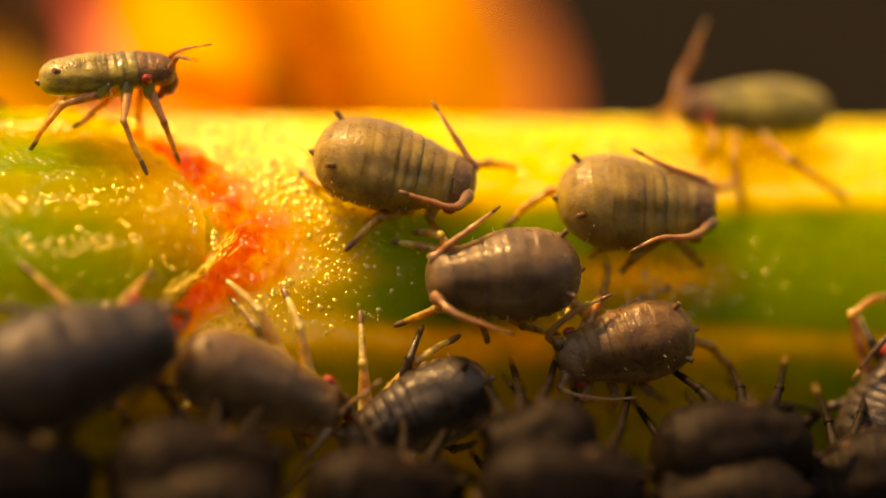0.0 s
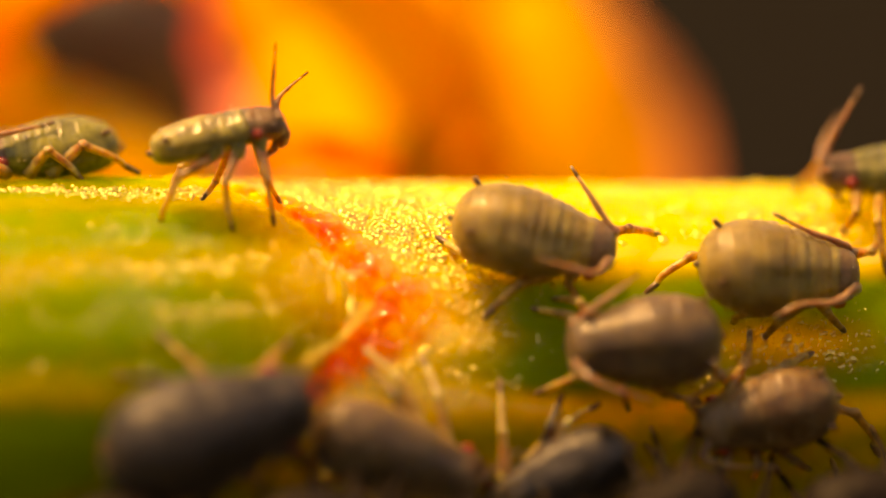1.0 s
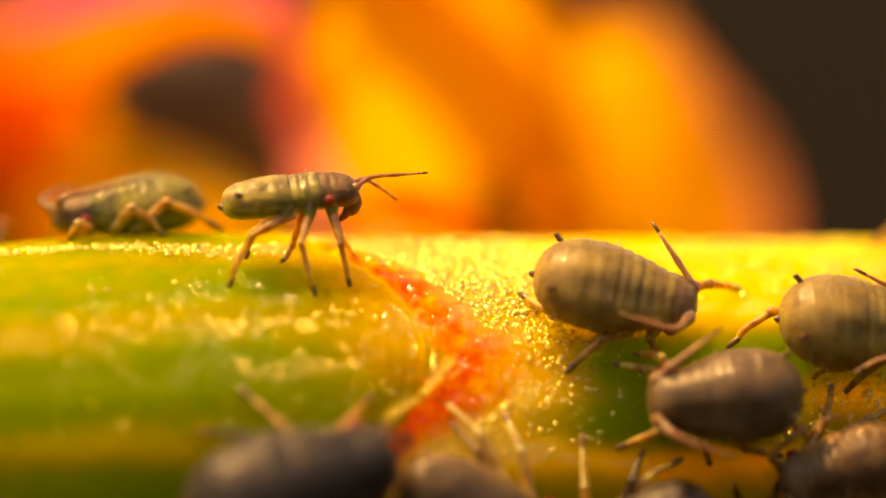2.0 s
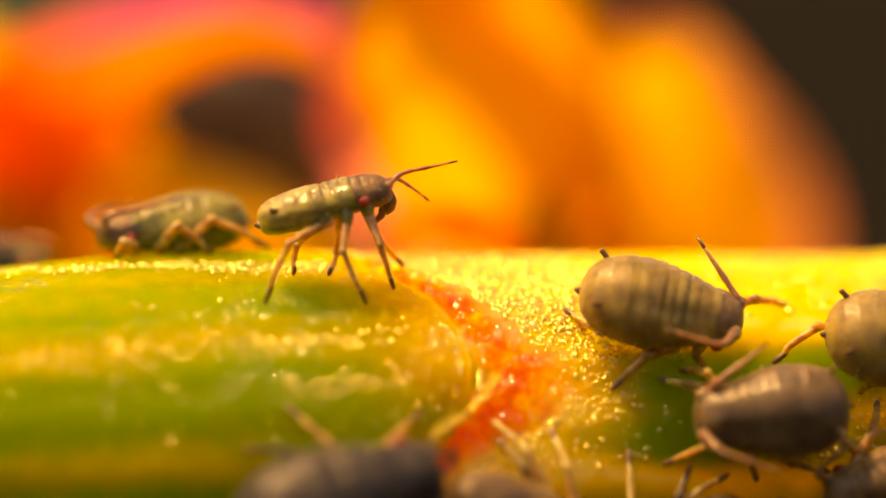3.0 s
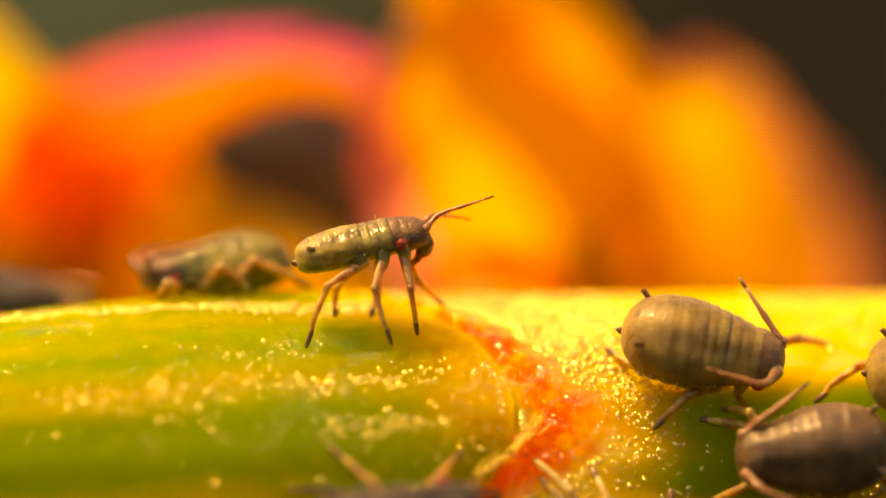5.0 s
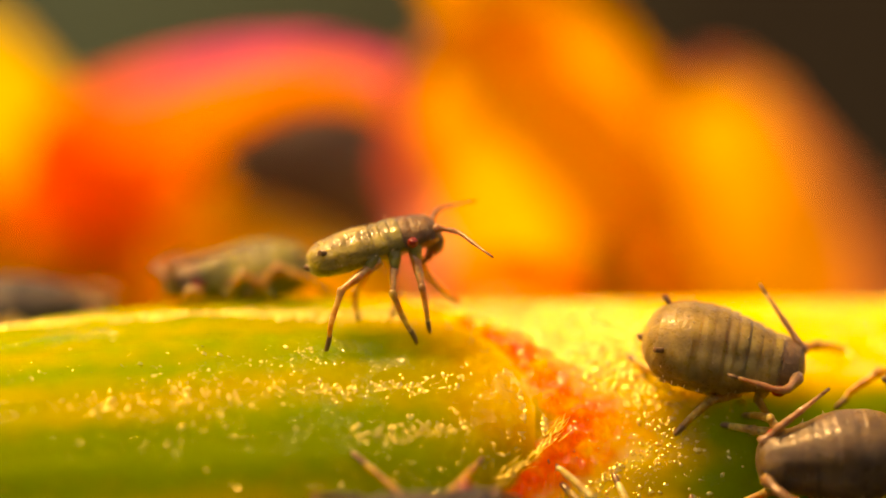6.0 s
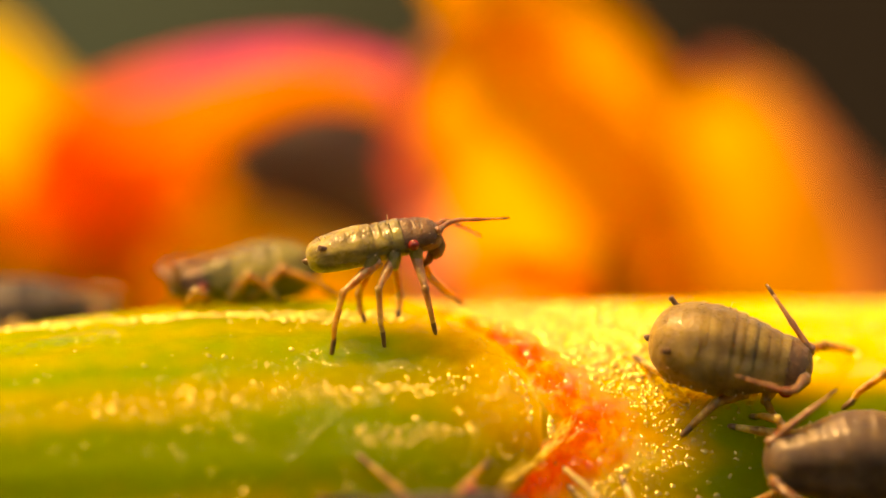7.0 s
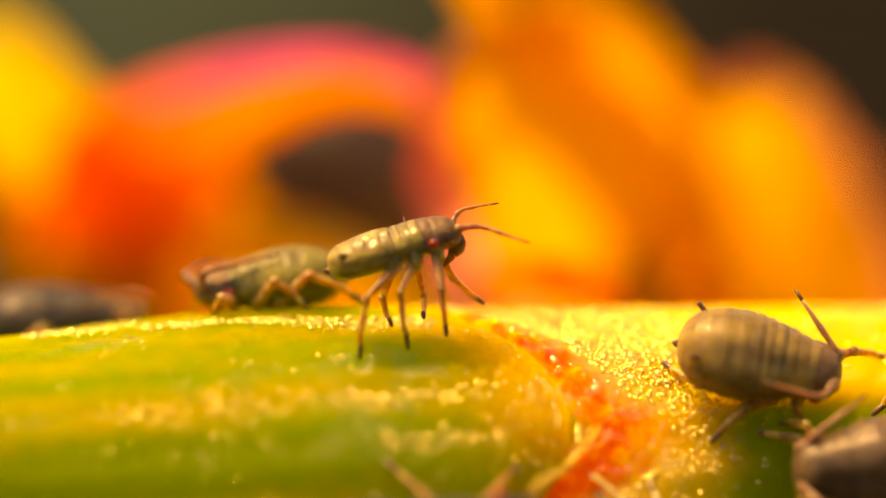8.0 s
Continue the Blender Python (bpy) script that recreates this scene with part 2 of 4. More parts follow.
M_PET_ORANGE = petal_skin("petal_orange", [(0.0, (0.80, 0.34, 0.006)), (0.3, (0.95, 0.48, 0.006)), (0.6, (0.97, 0.50, 0.008)), (0.85, (0.97, 0.48, 0.03)), (1.0, (0.98, 0.42, 0.16))], 1, margin=0.62, edge=-1)
M_PET_YELLOW = petal_skin("petal_yellow", [(0.0, ORANGE), (0.25, (0.88, 0.36, 0.006)), (0.5, (0.93, 0.46, 0.008)), (0.72, (0.95, 0.56, 0.02)), (0.9, (0.93, 0.42, 0.05)), (1.0, (0.95, 0.36, 0.20))], 1, margin=0.32, edge=1)
M_PET_GOLD = petal_skin("petal_gold", [(0.0, ORANGE), (0.3, AMBER), (0.55, (0.97, 0.66, 0.06)), (0.8, (0.98, 0.78, 0.14))], 1)
# the bright gold stop paints the highlight along the fold
M_PET_FOLD = petal_skin("petal_fold", [(0.0, AMBER), (0.35, (0.99, 0.74, 0.12)), (0.6, (0.98, 0.62, 0.04)), (1.0, ORANGE)], 0)
M_PET_DUSK = petal_skin("petal_burnt_orange", [(0.0, (0.90, 0.40, 0.006)), (0.5, (0.93, 0.42, 0.006)), (1.0, (0.88, 0.36, 0.005))], 1)
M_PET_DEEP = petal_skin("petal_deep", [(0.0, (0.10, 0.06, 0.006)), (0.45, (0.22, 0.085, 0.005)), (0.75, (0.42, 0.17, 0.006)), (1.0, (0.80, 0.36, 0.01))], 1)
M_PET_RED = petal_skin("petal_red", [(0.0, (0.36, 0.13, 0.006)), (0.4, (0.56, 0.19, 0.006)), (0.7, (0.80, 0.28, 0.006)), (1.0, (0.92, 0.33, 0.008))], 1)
# dark grey to brown colour that stands in for the blossom's dim gap
M_PET_GAP = petal_skin("petal_gap_dark", [(0.0, (0.10, 0.05, 0.012)), (0.45, (0.12, 0.065, 0.025)), (0.7, (0.20, 0.145, 0.11)), (1.0, (0.24, 0.19, 0.16))], 1, share=0.4)
M_PET_OLIVE = petal_skin("sepal_olive", [(0.0, (0.16, 0.11, 0.008)), (1.0, (0.30, 0.20, 0.008))], 1, share=0.5)
M_PET_CORAL = petal_skin("petal_coral", [(0.0, ORANGE), (0.5, (0.96, 0.26, 0.08)), (1.0, (0.95, 0.40, 0.05))], 1)
M_PET_BLUSH = petal_skin("petal_blush", [(0.0, (0.97, 0.20, 0.03)), (0.45, (0.97, 0.17, 0.02)), (0.7, ORANGE), (1.0, RED)], 0, margin=1.0, edge=-1, start=0.22, reach=-0.04)


def backdrop_skin():
    m, nt, p = shader("far_foliage")
    g = grain(nt, 0.012, detail=3.0)
    tc = nt.nodes.new("ShaderNodeTexCoord")
    sp = nt.nodes.new("ShaderNodeSeparateXYZ")
    nt.links.new(tc.outputs["Object"], sp.inputs[0])
    mr = put(nt, "ShaderNodeMapRange", From_Min=-0.03, From_Max=0.03)
    nt.links.new(sp.outputs[0], mr.inputs["Value"])
    c = ramp(nt, mr.outputs[0], [(0.0, (0.15, 0.28, 0.18)), (0.35, (0.10, 0.125, 0.070)), (0.55, (0.017, 0.012, 0.005)), (1.0, (0.006, 0.004, 0.0012))])
    k = blend(nt, g.outputs["Fac"], c.outputs[0], (0.018, 0.013, 0.005))
    nt.links.new(k, p.inputs["Base Color"])
    p.inputs["Roughness"].default_value = 0.9
    return m


def soil_skin():
    m, nt, p = shader("garden_soil")
    g = grain(nt, 0.02)
    c = ramp(nt, g.outputs["Fac"], [(0.3, (0.035, 0.026, 0.016)), (0.7, (0.08, 0.07, 0.03))])
    nt.links.new(c.outputs[0], p.inputs["Base Color"])
    p.inputs["Roughness"].default_value = 0.95
    bump(nt, g.outputs["Fac"], p, 8.0)
    return m


# ---- mesh helpers ----
def mesh(name, verts, faces, material, smooth=True, uvs=None):
    me = bpy.data.meshes.new(name)
    me.from_pydata([tuple(v) for v in verts], [], faces)
    if uvs is not None:
        lay = me.uv_layers.new(name="UVMap")
        for loop in me.loops:
            lay.data[loop.index].uv = uvs[loop.vertex_index]
    if smooth:
        me.shade_smooth()
    me.materials.append(material)
    return me


def part(name, me, parent, label="", where=None):
    ob = new(name, me)
    ob.parent = parent
    if where is not None:
        ob.matrix_basis = where
    return tagged(ob, label)


def grid_faces(rows, cols, ring=True):
    f = []
    for i in range(rows - 1):
        for j in range(cols if ring else cols - 1):
            k = (j + 1) % cols
            f.append((i * cols + j, i * cols + k, (i + 1) * cols + k, (i + 1) * cols + j))
    return f


def tube(points, radii, sides=10, rings=4):
    """A closed tapering tube through the points (mm in, metres out)."""
    pts, rad = [Vector(p) for p in points], list(radii)
    fine, fr = [], []
    for i in range(len(pts) - 1):
        for k in range(rings):
            a = k / rings
            fine.append(pts[i].lerp(pts[i + 1], a))
            fr.append(rad[i] + (rad[i + 1] - rad[i]) * a)
    fine.append(pts[-1])
    fr.append(rad[-1])
    verts, n = [], len(fine)
    side = Vector((0.123, 0.456, 0.88)).normalized()
    for i, p in enumerate(fine):
        t = (fine[min(i + 1, n - 1)] - fine[max(i - 1, 0)]).normalized()
        u = (side - t * side.dot(t)).normalized()
        side, v = u, t.cross(u)
        for j in range(sides):
            a = 2 * math.pi * j / sides
            verts.append((p + (u * math.cos(a) + v * math.sin(a)) * fr[i]) * MM)
    faces = grid_faces(n, sides)
    faces.append(tuple(range(sides - 1, -1, -1)))
    faces.append(tuple(range((n - 1) * sides, n * sides)))
    return verts, faces


def curve_points(points, steps=6):
    """A smooth line through a few points."""
    p = [Vector(q) for q in points]
    p = [p[0] * 2 - p[1]] + p + [p[-1] * 2 - p[-2]]
    out = []
    for i in range(1, len(p) - 2):
        for k in range(steps):
            t = k / steps
            a, b, c, d = p[i - 1], p[i], p[i + 1], p[i + 2]
            out.append(0.5 * (2 * b + (c - a) * t + (2 * a - 5 * b + 4 * c - d) * t * t + (3 * b - a - 3 * c + d) * t ** 3))
    out.append(p[-2])
    return out


# ---- the stem ----
AXIS_Z = -3.06   # mm; the stem lies along x with its axis at y = 0


def smooth01(a):
    a = min(max(a, 0.0), 1.0)
    return a * a * (3 - 2 * a)


def scar_x(th):
    """Where the swollen node ends, by the angle from the stem's top towards the lens (degrees)."""
    d = (th - 63.0) / 38.0
    return 0.83 - (1.0 if d < 0 else 2.0) * min(d * d, 3.0)


def stem_r(x, th):
    """Radius in mm at x, th."""
    r = 2.80 - 0.03 * smooth01((x - 3) / 5)
    node = 2.86 - 0.42 * smooth01((-2.0 - x) / 5.5) - 0.25 * smooth01((-7 - x) / 9)
    s = max(0.0, math.sin(math.radians(min(max(th, 0), 150))))
    node += 0.26 * s * s
    a = smooth01((scar_x(th) - x) / 0.55) ** 0.5
    return r + (node - r) * a


def scar_amount(x, th):
    """How much of the skin at x, th is torn orange tissue, 0 to 1."""
    wide = 0.66 + 0.85 * math.exp(-((th - 64) / 14) ** 2)
    u = (x - scar_x(th) + 0.08) / wide + 0.22 * noise.noise(Vector((x * 1.8, th * 0.09, 6.0))) + 0.12 * noise.noise(Vector((x * 6, th * 0.3, 2.0)))
    along = smooth01((th - 2) / 10) * (1 - smooth01((th - 92) / 8))
    stain = 0.20 * math.exp(-((x - scar_x(th) + 0.5) / 0.75) ** 2) * smooth01((th - 14) / 12) * (1 - smooth01((th - 66) / 14))
    return max(stain, along * smooth01(u / 0.2) * (1 - smooth01((u - 0.45) / 0.75)))


OBLIQUE = 0.14   # the stem runs away from the lens towards the right by this share of its length


def slant(p):
    """From the plan of a stem square to the lens to the oblique stem, mm."""
    y = p[1] + OBLIQUE * p[0]
    k = (80 + y) / (80 + p[1])
    return Vector((p[0] * k, y, p[2] * k))


def unslant(p):
    q = Vector(p)
    for _ in range(4):
        q += Vector(p) - slant(q)
    return q


def stem_point(x, th, h=0.0):
    r = stem_r(x, th) + h
    a = math.radians(th)
    return slant((x, -r * math.sin(a), AXIS_Z + r * math.cos(a)))


def on_stem(p, h=0.02):
    """The place on the stem's skin nearest to p, in mm."""
    q = unslant(p)
    return stem_point(q.x, math.degrees(math.atan2(-q.y, q.z - AXIS_Z)), h)


def yellow_and_sun(x, th):
    """How yellow the skin is at x, th, 0 to 1: its own yellowing plus painted sunlight."""
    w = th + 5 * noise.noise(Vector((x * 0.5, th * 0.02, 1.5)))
    top_and_rib = (1 - smooth01((w - (58 if x < scar_x(th) else 46)) / 13)) * (0.42 + 0.58 * smooth01((x + 0.6) / 1.8)) + 0.75 * math.exp(-((w - 88) / 6) ** 2)
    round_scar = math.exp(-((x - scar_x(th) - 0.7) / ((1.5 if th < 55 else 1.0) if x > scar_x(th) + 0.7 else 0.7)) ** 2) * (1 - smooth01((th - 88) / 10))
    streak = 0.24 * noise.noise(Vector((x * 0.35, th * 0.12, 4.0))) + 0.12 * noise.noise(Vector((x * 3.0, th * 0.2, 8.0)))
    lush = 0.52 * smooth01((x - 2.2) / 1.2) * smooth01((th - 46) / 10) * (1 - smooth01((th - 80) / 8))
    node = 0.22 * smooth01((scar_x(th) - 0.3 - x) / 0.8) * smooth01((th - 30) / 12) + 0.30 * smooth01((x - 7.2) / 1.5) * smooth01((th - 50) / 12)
    # the spot round x 6.2 paints sunlight on skin between the aphids
    return min(1.0, max(0.0, -node + 0.02 + 0.12 * smooth01((th - 36) / 14) - 0.16 * (1 - smooth01((th - 24) / 16)) * smooth01((-0.3 - x) / 0.8) + 0.20 * smooth01((x - scar_x(th)) / 0.8) + 0.62 * top_and_rib + (0.8 if x > scar_x(th) else 0.8 - 0.5 * smooth01((scar_x(th) - x) / 0.35)) * round_scar + 0.95 * math.exp(-((x - 6.2) / 1.2) ** 2 - ((th - 72) / 9) ** 2) + streak - lush))


def build_stem():
    stem = tagged(new("plant_stem"), "thick juicy green stem with swollen node, glowing yellow in the sun", "plant stem")
    xs = [-45 + 2 * i for i in range(18)] + [-9.5] + [-9 + 0.08 * i for i in range(95)] + [-1.4 + 0.035 * i for i in range(112)] + [2.52 + 0.08 * i for i in range(108)] + [11.2 + 2.0 * i for i in range(18)]
    ths = [-120 + 6 * i for i in range(16)] + [-24 + 1.0 * i for i in range(146)] + [122 + 6.3 * i for i in range(19)]
    verts, tears = [], []
    for x in xs:
        for th in ths:
            q = Vector((x * 0.8, th * 0.035, 3.0))
            lump = 0.05 * noise.noise(q * 0.7) + 0.012 * noise.noise(Vector((x * 1.5, th * 0.3, 7.0)))
            ridge = 0.014 * math.cos(radians(th) * 30 + 0.25 * x) * smooth01((scar_x(th) - x) / 1.5)
            near = math.exp(-((x - scar_x(th)) / 1.1) ** 2)
            pimple = 0.055 * near * noise.noise(Vector((x * 8, th * 0.40, 1.0)))
            torn = scar_amount(x, th) if -3 < x < 4 else 0.0
            if torn > 0:
                pimple += torn * (0.02 + 0.12 * abs(noise.noise(Vector((x * 2.6, th * 0.10, 2.0)))) + 0.07 * noise.noise(Vector((x * 7, th * 0.28, 4.0))) + 0.05 * noise.noise(Vector((x * 16, th * 0.7, 5.0))))
            tears.append(torn)
            verts.append(stem_point(x, th, lump + ridge + pimple) * MM)
    n = len(ths)
    faces = grid_faces(len(xs), n)
    faces += [tuple(range(n)), tuple(range((len(xs) - 1) * n + n - 1, (len(xs) - 1) * n - 1, -1))]
    me = mesh("skin", verts, faces, M_STEM)
    yellow_sun = me.attributes.new("yellow_and_sun", "FLOAT", "POINT")
    wet = me.attributes.new("wetness", "FLOAT", "POINT")
    me.attributes.new("scar", "FLOAT", "POINT").data.foreach_set("value", tears)
    k = 0
    for x in xs:
        for th in ths:
            gap = x - scar_x(th)
            zone = 1.1 * math.exp(-((th - 52) / 16) ** 2) * math.exp(-((gap + 1.5) / 2.0) ** 2) + 1.3 * math.exp(-((gap - 1.2) / 1.5) ** 2) + 1.3 * math.exp(-((th - 26) / 5) ** 2) + 0.9 * math.exp(-((x - 6.5) / 0.8) ** 2 - ((th - 73) / 8) ** 2)
            patch = smooth01(0.5 + 1.6 * noise.noise(Vector((x * 0.9, th * 0.05, 9.0))))
            wet.data[k].value = max(min(0.8, 0.06 + 0.5 * zone * patch), 0.75 * tears[k])
            yellow_sun.data[k].value = yellow_and_sun(x, th)
            k += 1
    part("skin", me, stem)

    # swollen juicy cells that glitter in the sun
    rnd = random.Random(9)
    verts, faces = [], []
    fields = [(17000, 0.1, 2.7, 2, 92), (4200, 1.6, 9.5, -14, 42), (21000, -2.9, 0.1, 32, 66), (2600, -7.5, -0.9, 6, 15), (330, 5.7, 7.4, 66, 79), (160, 4.7, 5.4, 70, 83), (300, -1.2, 0.2, 5, 60)]
    for n, (count, g0, g1, t0, t1) in enumerate(fields):
        for _ in range(count):
            th = rnd.uniform(t0, t1)
            g = g0 + (g1 - g0) * rnd.random() ** (1.5 if n == 0 else 1.0)
            if n == 2:
                th, g = rnd.gauss(58, 7.5), -0.12 - abs(rnd.gauss(0.5, 1.1) if rnd.random() < 0.8 else rnd.gauss(4.0, 1.8))
                if noise.noise(Vector((g * 1.1, th * 0.10, 7.0))) < rnd.uniform(-1.2, 0.3) or th < 34 or (th < 47 and g > -2.4) or (th > 62 and rnd.random() < 0.5) or (g < -2.6 and rnd.random() < 0.45):
                    continue
            if n == 3:
                x = rnd.uniform(-6.0, -0.9)
                th = max(6.0, rnd.gauss(24 - 4.2 * max(0.0, -2.3 - x), 2.2))
                g = x - scar_x(th)
            if n == 0 and g > 1.2 and th > 58 and rnd.random() < 0.7:
                continue
            if n == 4:
                th, g = rnd.gauss(71, 4.5), rnd.gauss(6.3, 0.7)
            x = g if n in (4, 5) else g + scar_x(th)
            if -3 < x < 4 and scar_amount(x, th) > 0.18 and rnd.random() < 0.97:
                continue
            if rnd.random() > 0.25 + 1.6 * yellow_and_sun(x, th) and n not in (2, 4, 5):
                continue
            size = min(0.06, 0.011 + rnd.expovariate(1 / 0.009)) * (1.9 if n == 1 else (1.6 if th < 48 else 1.15) if n == 0 else 1.35 if n == 3 else 1.7 if n in (4, 5) else 0.92)
            c = stem_point(x, th, 0.005 if n == 3 else 0.0)
            up = (stem_point(x, th, 1.0) - c + (Vector((-0.27, -math.tan(radians(44 - th)), 0)) if n == 3 else Vector((-0.12, 0.05, 0.28)) if n == 2 and th > 48 else Vector((0, 0.08, 0.08)) if n == 0 and th > 48 else Vector((0, 0, 0))) + Vector((rnd.gauss(0, 0.30), rnd.gauss(0, 0.30), rnd.gauss(0, 0.30)))).normalized()
            if n == 2:
                up = (up + Vector((rnd.gauss(0, 0.32), rnd.gauss(0, 0.32), rnd.gauss(0, 0.32)))).normalized()
            u = up.cross(Vector((0.3, 0.5, 0.8))).normalized()
            v, k = up.cross(u), len(verts)
            wob = rnd.uniform(0.5, 1.25)
            tall = size * rnd.uniform(0.2, 0.4 if n == 2 else 0.55)
            for r, h in ((1.0, -0.3), (0.80, 0.6)):
                for q in range(7):
                    a = 2 * math.pi * q / 7
                    verts.append((c + (u * math.cos(a) * wob + v * math.sin(a)) * (size * r) + up * (tall * h)) * MM)
            verts.append((c + up * tall) * MM)
            for q in range(7):
                w = (q + 1) % 7
                faces += [(k + q, k + w, k + 7 + w, k + 7 + q), (k + 7 + q, k + 7 + w, k + 14)]
    me = mesh("cell_glitter", verts, faces, M_BEAD)
    tagged(part("cell_glitter", me, stem), "tiny glittering amber cells on the skin", kind="stuff")

    # dry split fibres across the scar, in two bundles
    rnd = random.Random(4)
    bundles = (((0.36, -2.93, -2.44), (0.86, -2.62, -2.10), 44), ((0.84, -2.62, -2.14), (1.15, -2.40, -1.77), 30))
    for low, high, count in bundles:
        low, high = Vector(low), Vector(high)
        for k in range(count):
            g = low.lerp(high, rnd.random()) + Vector((rnd.gauss(0, 0.03), 0, rnd.gauss(0, 0.045)))
            p = on_stem(g, rnd.uniform(0.05, 0.17))
            d = ((high - low).normalized() + Vector((rnd.gauss(0, 0.16), rnd.gauss(0, 0.2), rnd.gauss(0, 0.16)))).normalized()
            face = Vector((rnd.gauss(-0.04, 0.2), rnd.gauss(-0.63, 0.2), 0.77))
            face = (face - d * face.dot(d)).normalized()
            side, d = d.cross(face), d * rnd.uniform(0.10, 0.34)
            vv, n1, curl = [], 7, rnd.uniform(-0.01, 0.03)
            for a in range(n1):
                t = a / (n1 - 1)
                c = p + d * (t - 0.5) + face * (curl * (2 * t - 1) ** 2) + side * (0.012 * math.sin(5 * t + k))
                w = rnd.uniform(0.006, 0.013) * math.sin(math.pi * min(0.94, t + 0.08))
                for q in (-side * w, face * 0.004, side * w, -face * 0.004):
                    vv.append((c + q) * MM)
            ff = grid_faces(n1, 4) + [(3, 2, 1, 0), tuple(range(4 * n1 - 4, 4 * n1))]
            part("dry_fibre", mesh("dry_fibre", vv, ff, M_FLAKE, smooth=False), stem, "pale straw-coloured dry fibre")
    return stem


# ---- aphids ----
SHAPE = [(0.0, 0.0), (0.010, 0.26), (0.035, 0.50), (0.09, 0.73), (0.17, 0.89), (0.28, 0.98), (0.38, 1.0), (0.48, 0.97), (0.57, 0.90), (0.66, 0.81),
         (0.74, 0.72), (0.8, 0.665), (0.86, 0.63), (0.91, 0.59), (0.95, 0.51), (0.98, 0.36), (0.995, 0.17), (1.0, 0.0)]


def width_at(s):
    for (a, ra), (b, rb) in zip(SHAPE, SHAPE[1:]):
        if s <= b:
            return ra + (rb - ra) * (s - a) / (b - a)
    return 0.0


def blunted(s, blunt):
    """Moves s so that the rear comes out fuller, for blunt below 1."""
    return 0.38 * (s / 0.38) ** blunt if s < 0.38 else s


def body_section(length, wide, high, s0, s1, rings, seed, cols=56, droop=0.0, front=1.0, taper=0.0, rings_deep=1.0, blunt=1.0):
    """The body between s0 and s1 along its length, with overlapping dorsal segments; closed at both ends."""
    verts = []
    seam = [0.34, 0.42, 0.50, 0.565, 0.64, 0.715, 0.785, 0.86]
    for i in range(rings + 2):
        s = s0 + (s1 - s0) * (min(max(i - 1, 0), rings - 1) / (rings - 1))
        r = width_at(blunted(s, blunt)) * (1 + (front - 1) * smooth01((s - 0.5) / 0.35)) * (1 - taper * (1 - smooth01(s / 0.75)))
        cut = 1.0
        for k, at in enumerate(seam):
            d = (s - at) / 0.022
            deep = (0.062 if 0.48 < at < 0.80 else 0.016) * rings_deep * (0.75 + 0.5 * noise.noise(Vector((seed, at * 40, 1.0))))
            cut -= deep * math.exp(-d * d) if d > 0 else deep * math.exp(-(d * 2.6) ** 2)
        if i in (0, rings + 1):
            r *= 0.02
        for j in range(cols):
            a = 2 * math.pi * j / cols
            c, z = math.cos(a), math.sin(a)
            flat = 1.0 if z > 0 else 0.72
            dorsal = smooth01((z + 0.15) / 0.6) * (0.8 + 0.6 * noise.noise(Vector((a * 1.3, s * 9, seed))))
            rr = r * (1 - (1 - cut) * dorsal)
            q = Vector((s * length * 3, c * wide * 1.5, z * high * 1.5 + seed))
            rr *= 1 + 0.030 * noise.noise(q * 1.4) + rings_deep * (0.010 * noise.noise(q * 4.5) + 0.003 * noise.noise(q * 10.0))
            flank = math.exp(-((z + 0.12) / 0.10) ** 2) * smooth01((s - 0.06) / 0.1) * (1 - smooth01((s - 0.72) / 0.1))
            rr *= 1 - 0.04 * flank + 0.045 * math.exp(-((z + 0.30) / 0.07) ** 2) * smooth01((s - 0.04) / 0.1) + 0.03 * math.exp(-((z + 0.30) / 0.10) ** 2) * math.sin(s * 62) * smooth01((s - 0.1) / 0.1) * (1 - smooth01((s - 0.6) / 0.1))
            dent = 1 - 0.05 * math.exp(-((abs(c) - 0.62) / 0.16) ** 2) * (0.3 < s < 0.86) * (z > 0)
            verts.append(Vector(((s - 0.5) * length, rr * c * wide / 2 * dent, rr * z * flat * high / 2 * dent - droop * max(0.0, s - 0.6) ** 2 * length)) * MM)
    return verts, grid_faces(rings + 2, cols)


def hip_of(length, wide, high, k, side, droop):
    s = (0.77, 0.63, 0.50)[k]
    return Vector(((s - 0.5) * length, side * 0.34 * wide * width_at(s), -0.26 * high * width_at(s) - droop * max(0.0, s - 0.6) ** 2 * length))


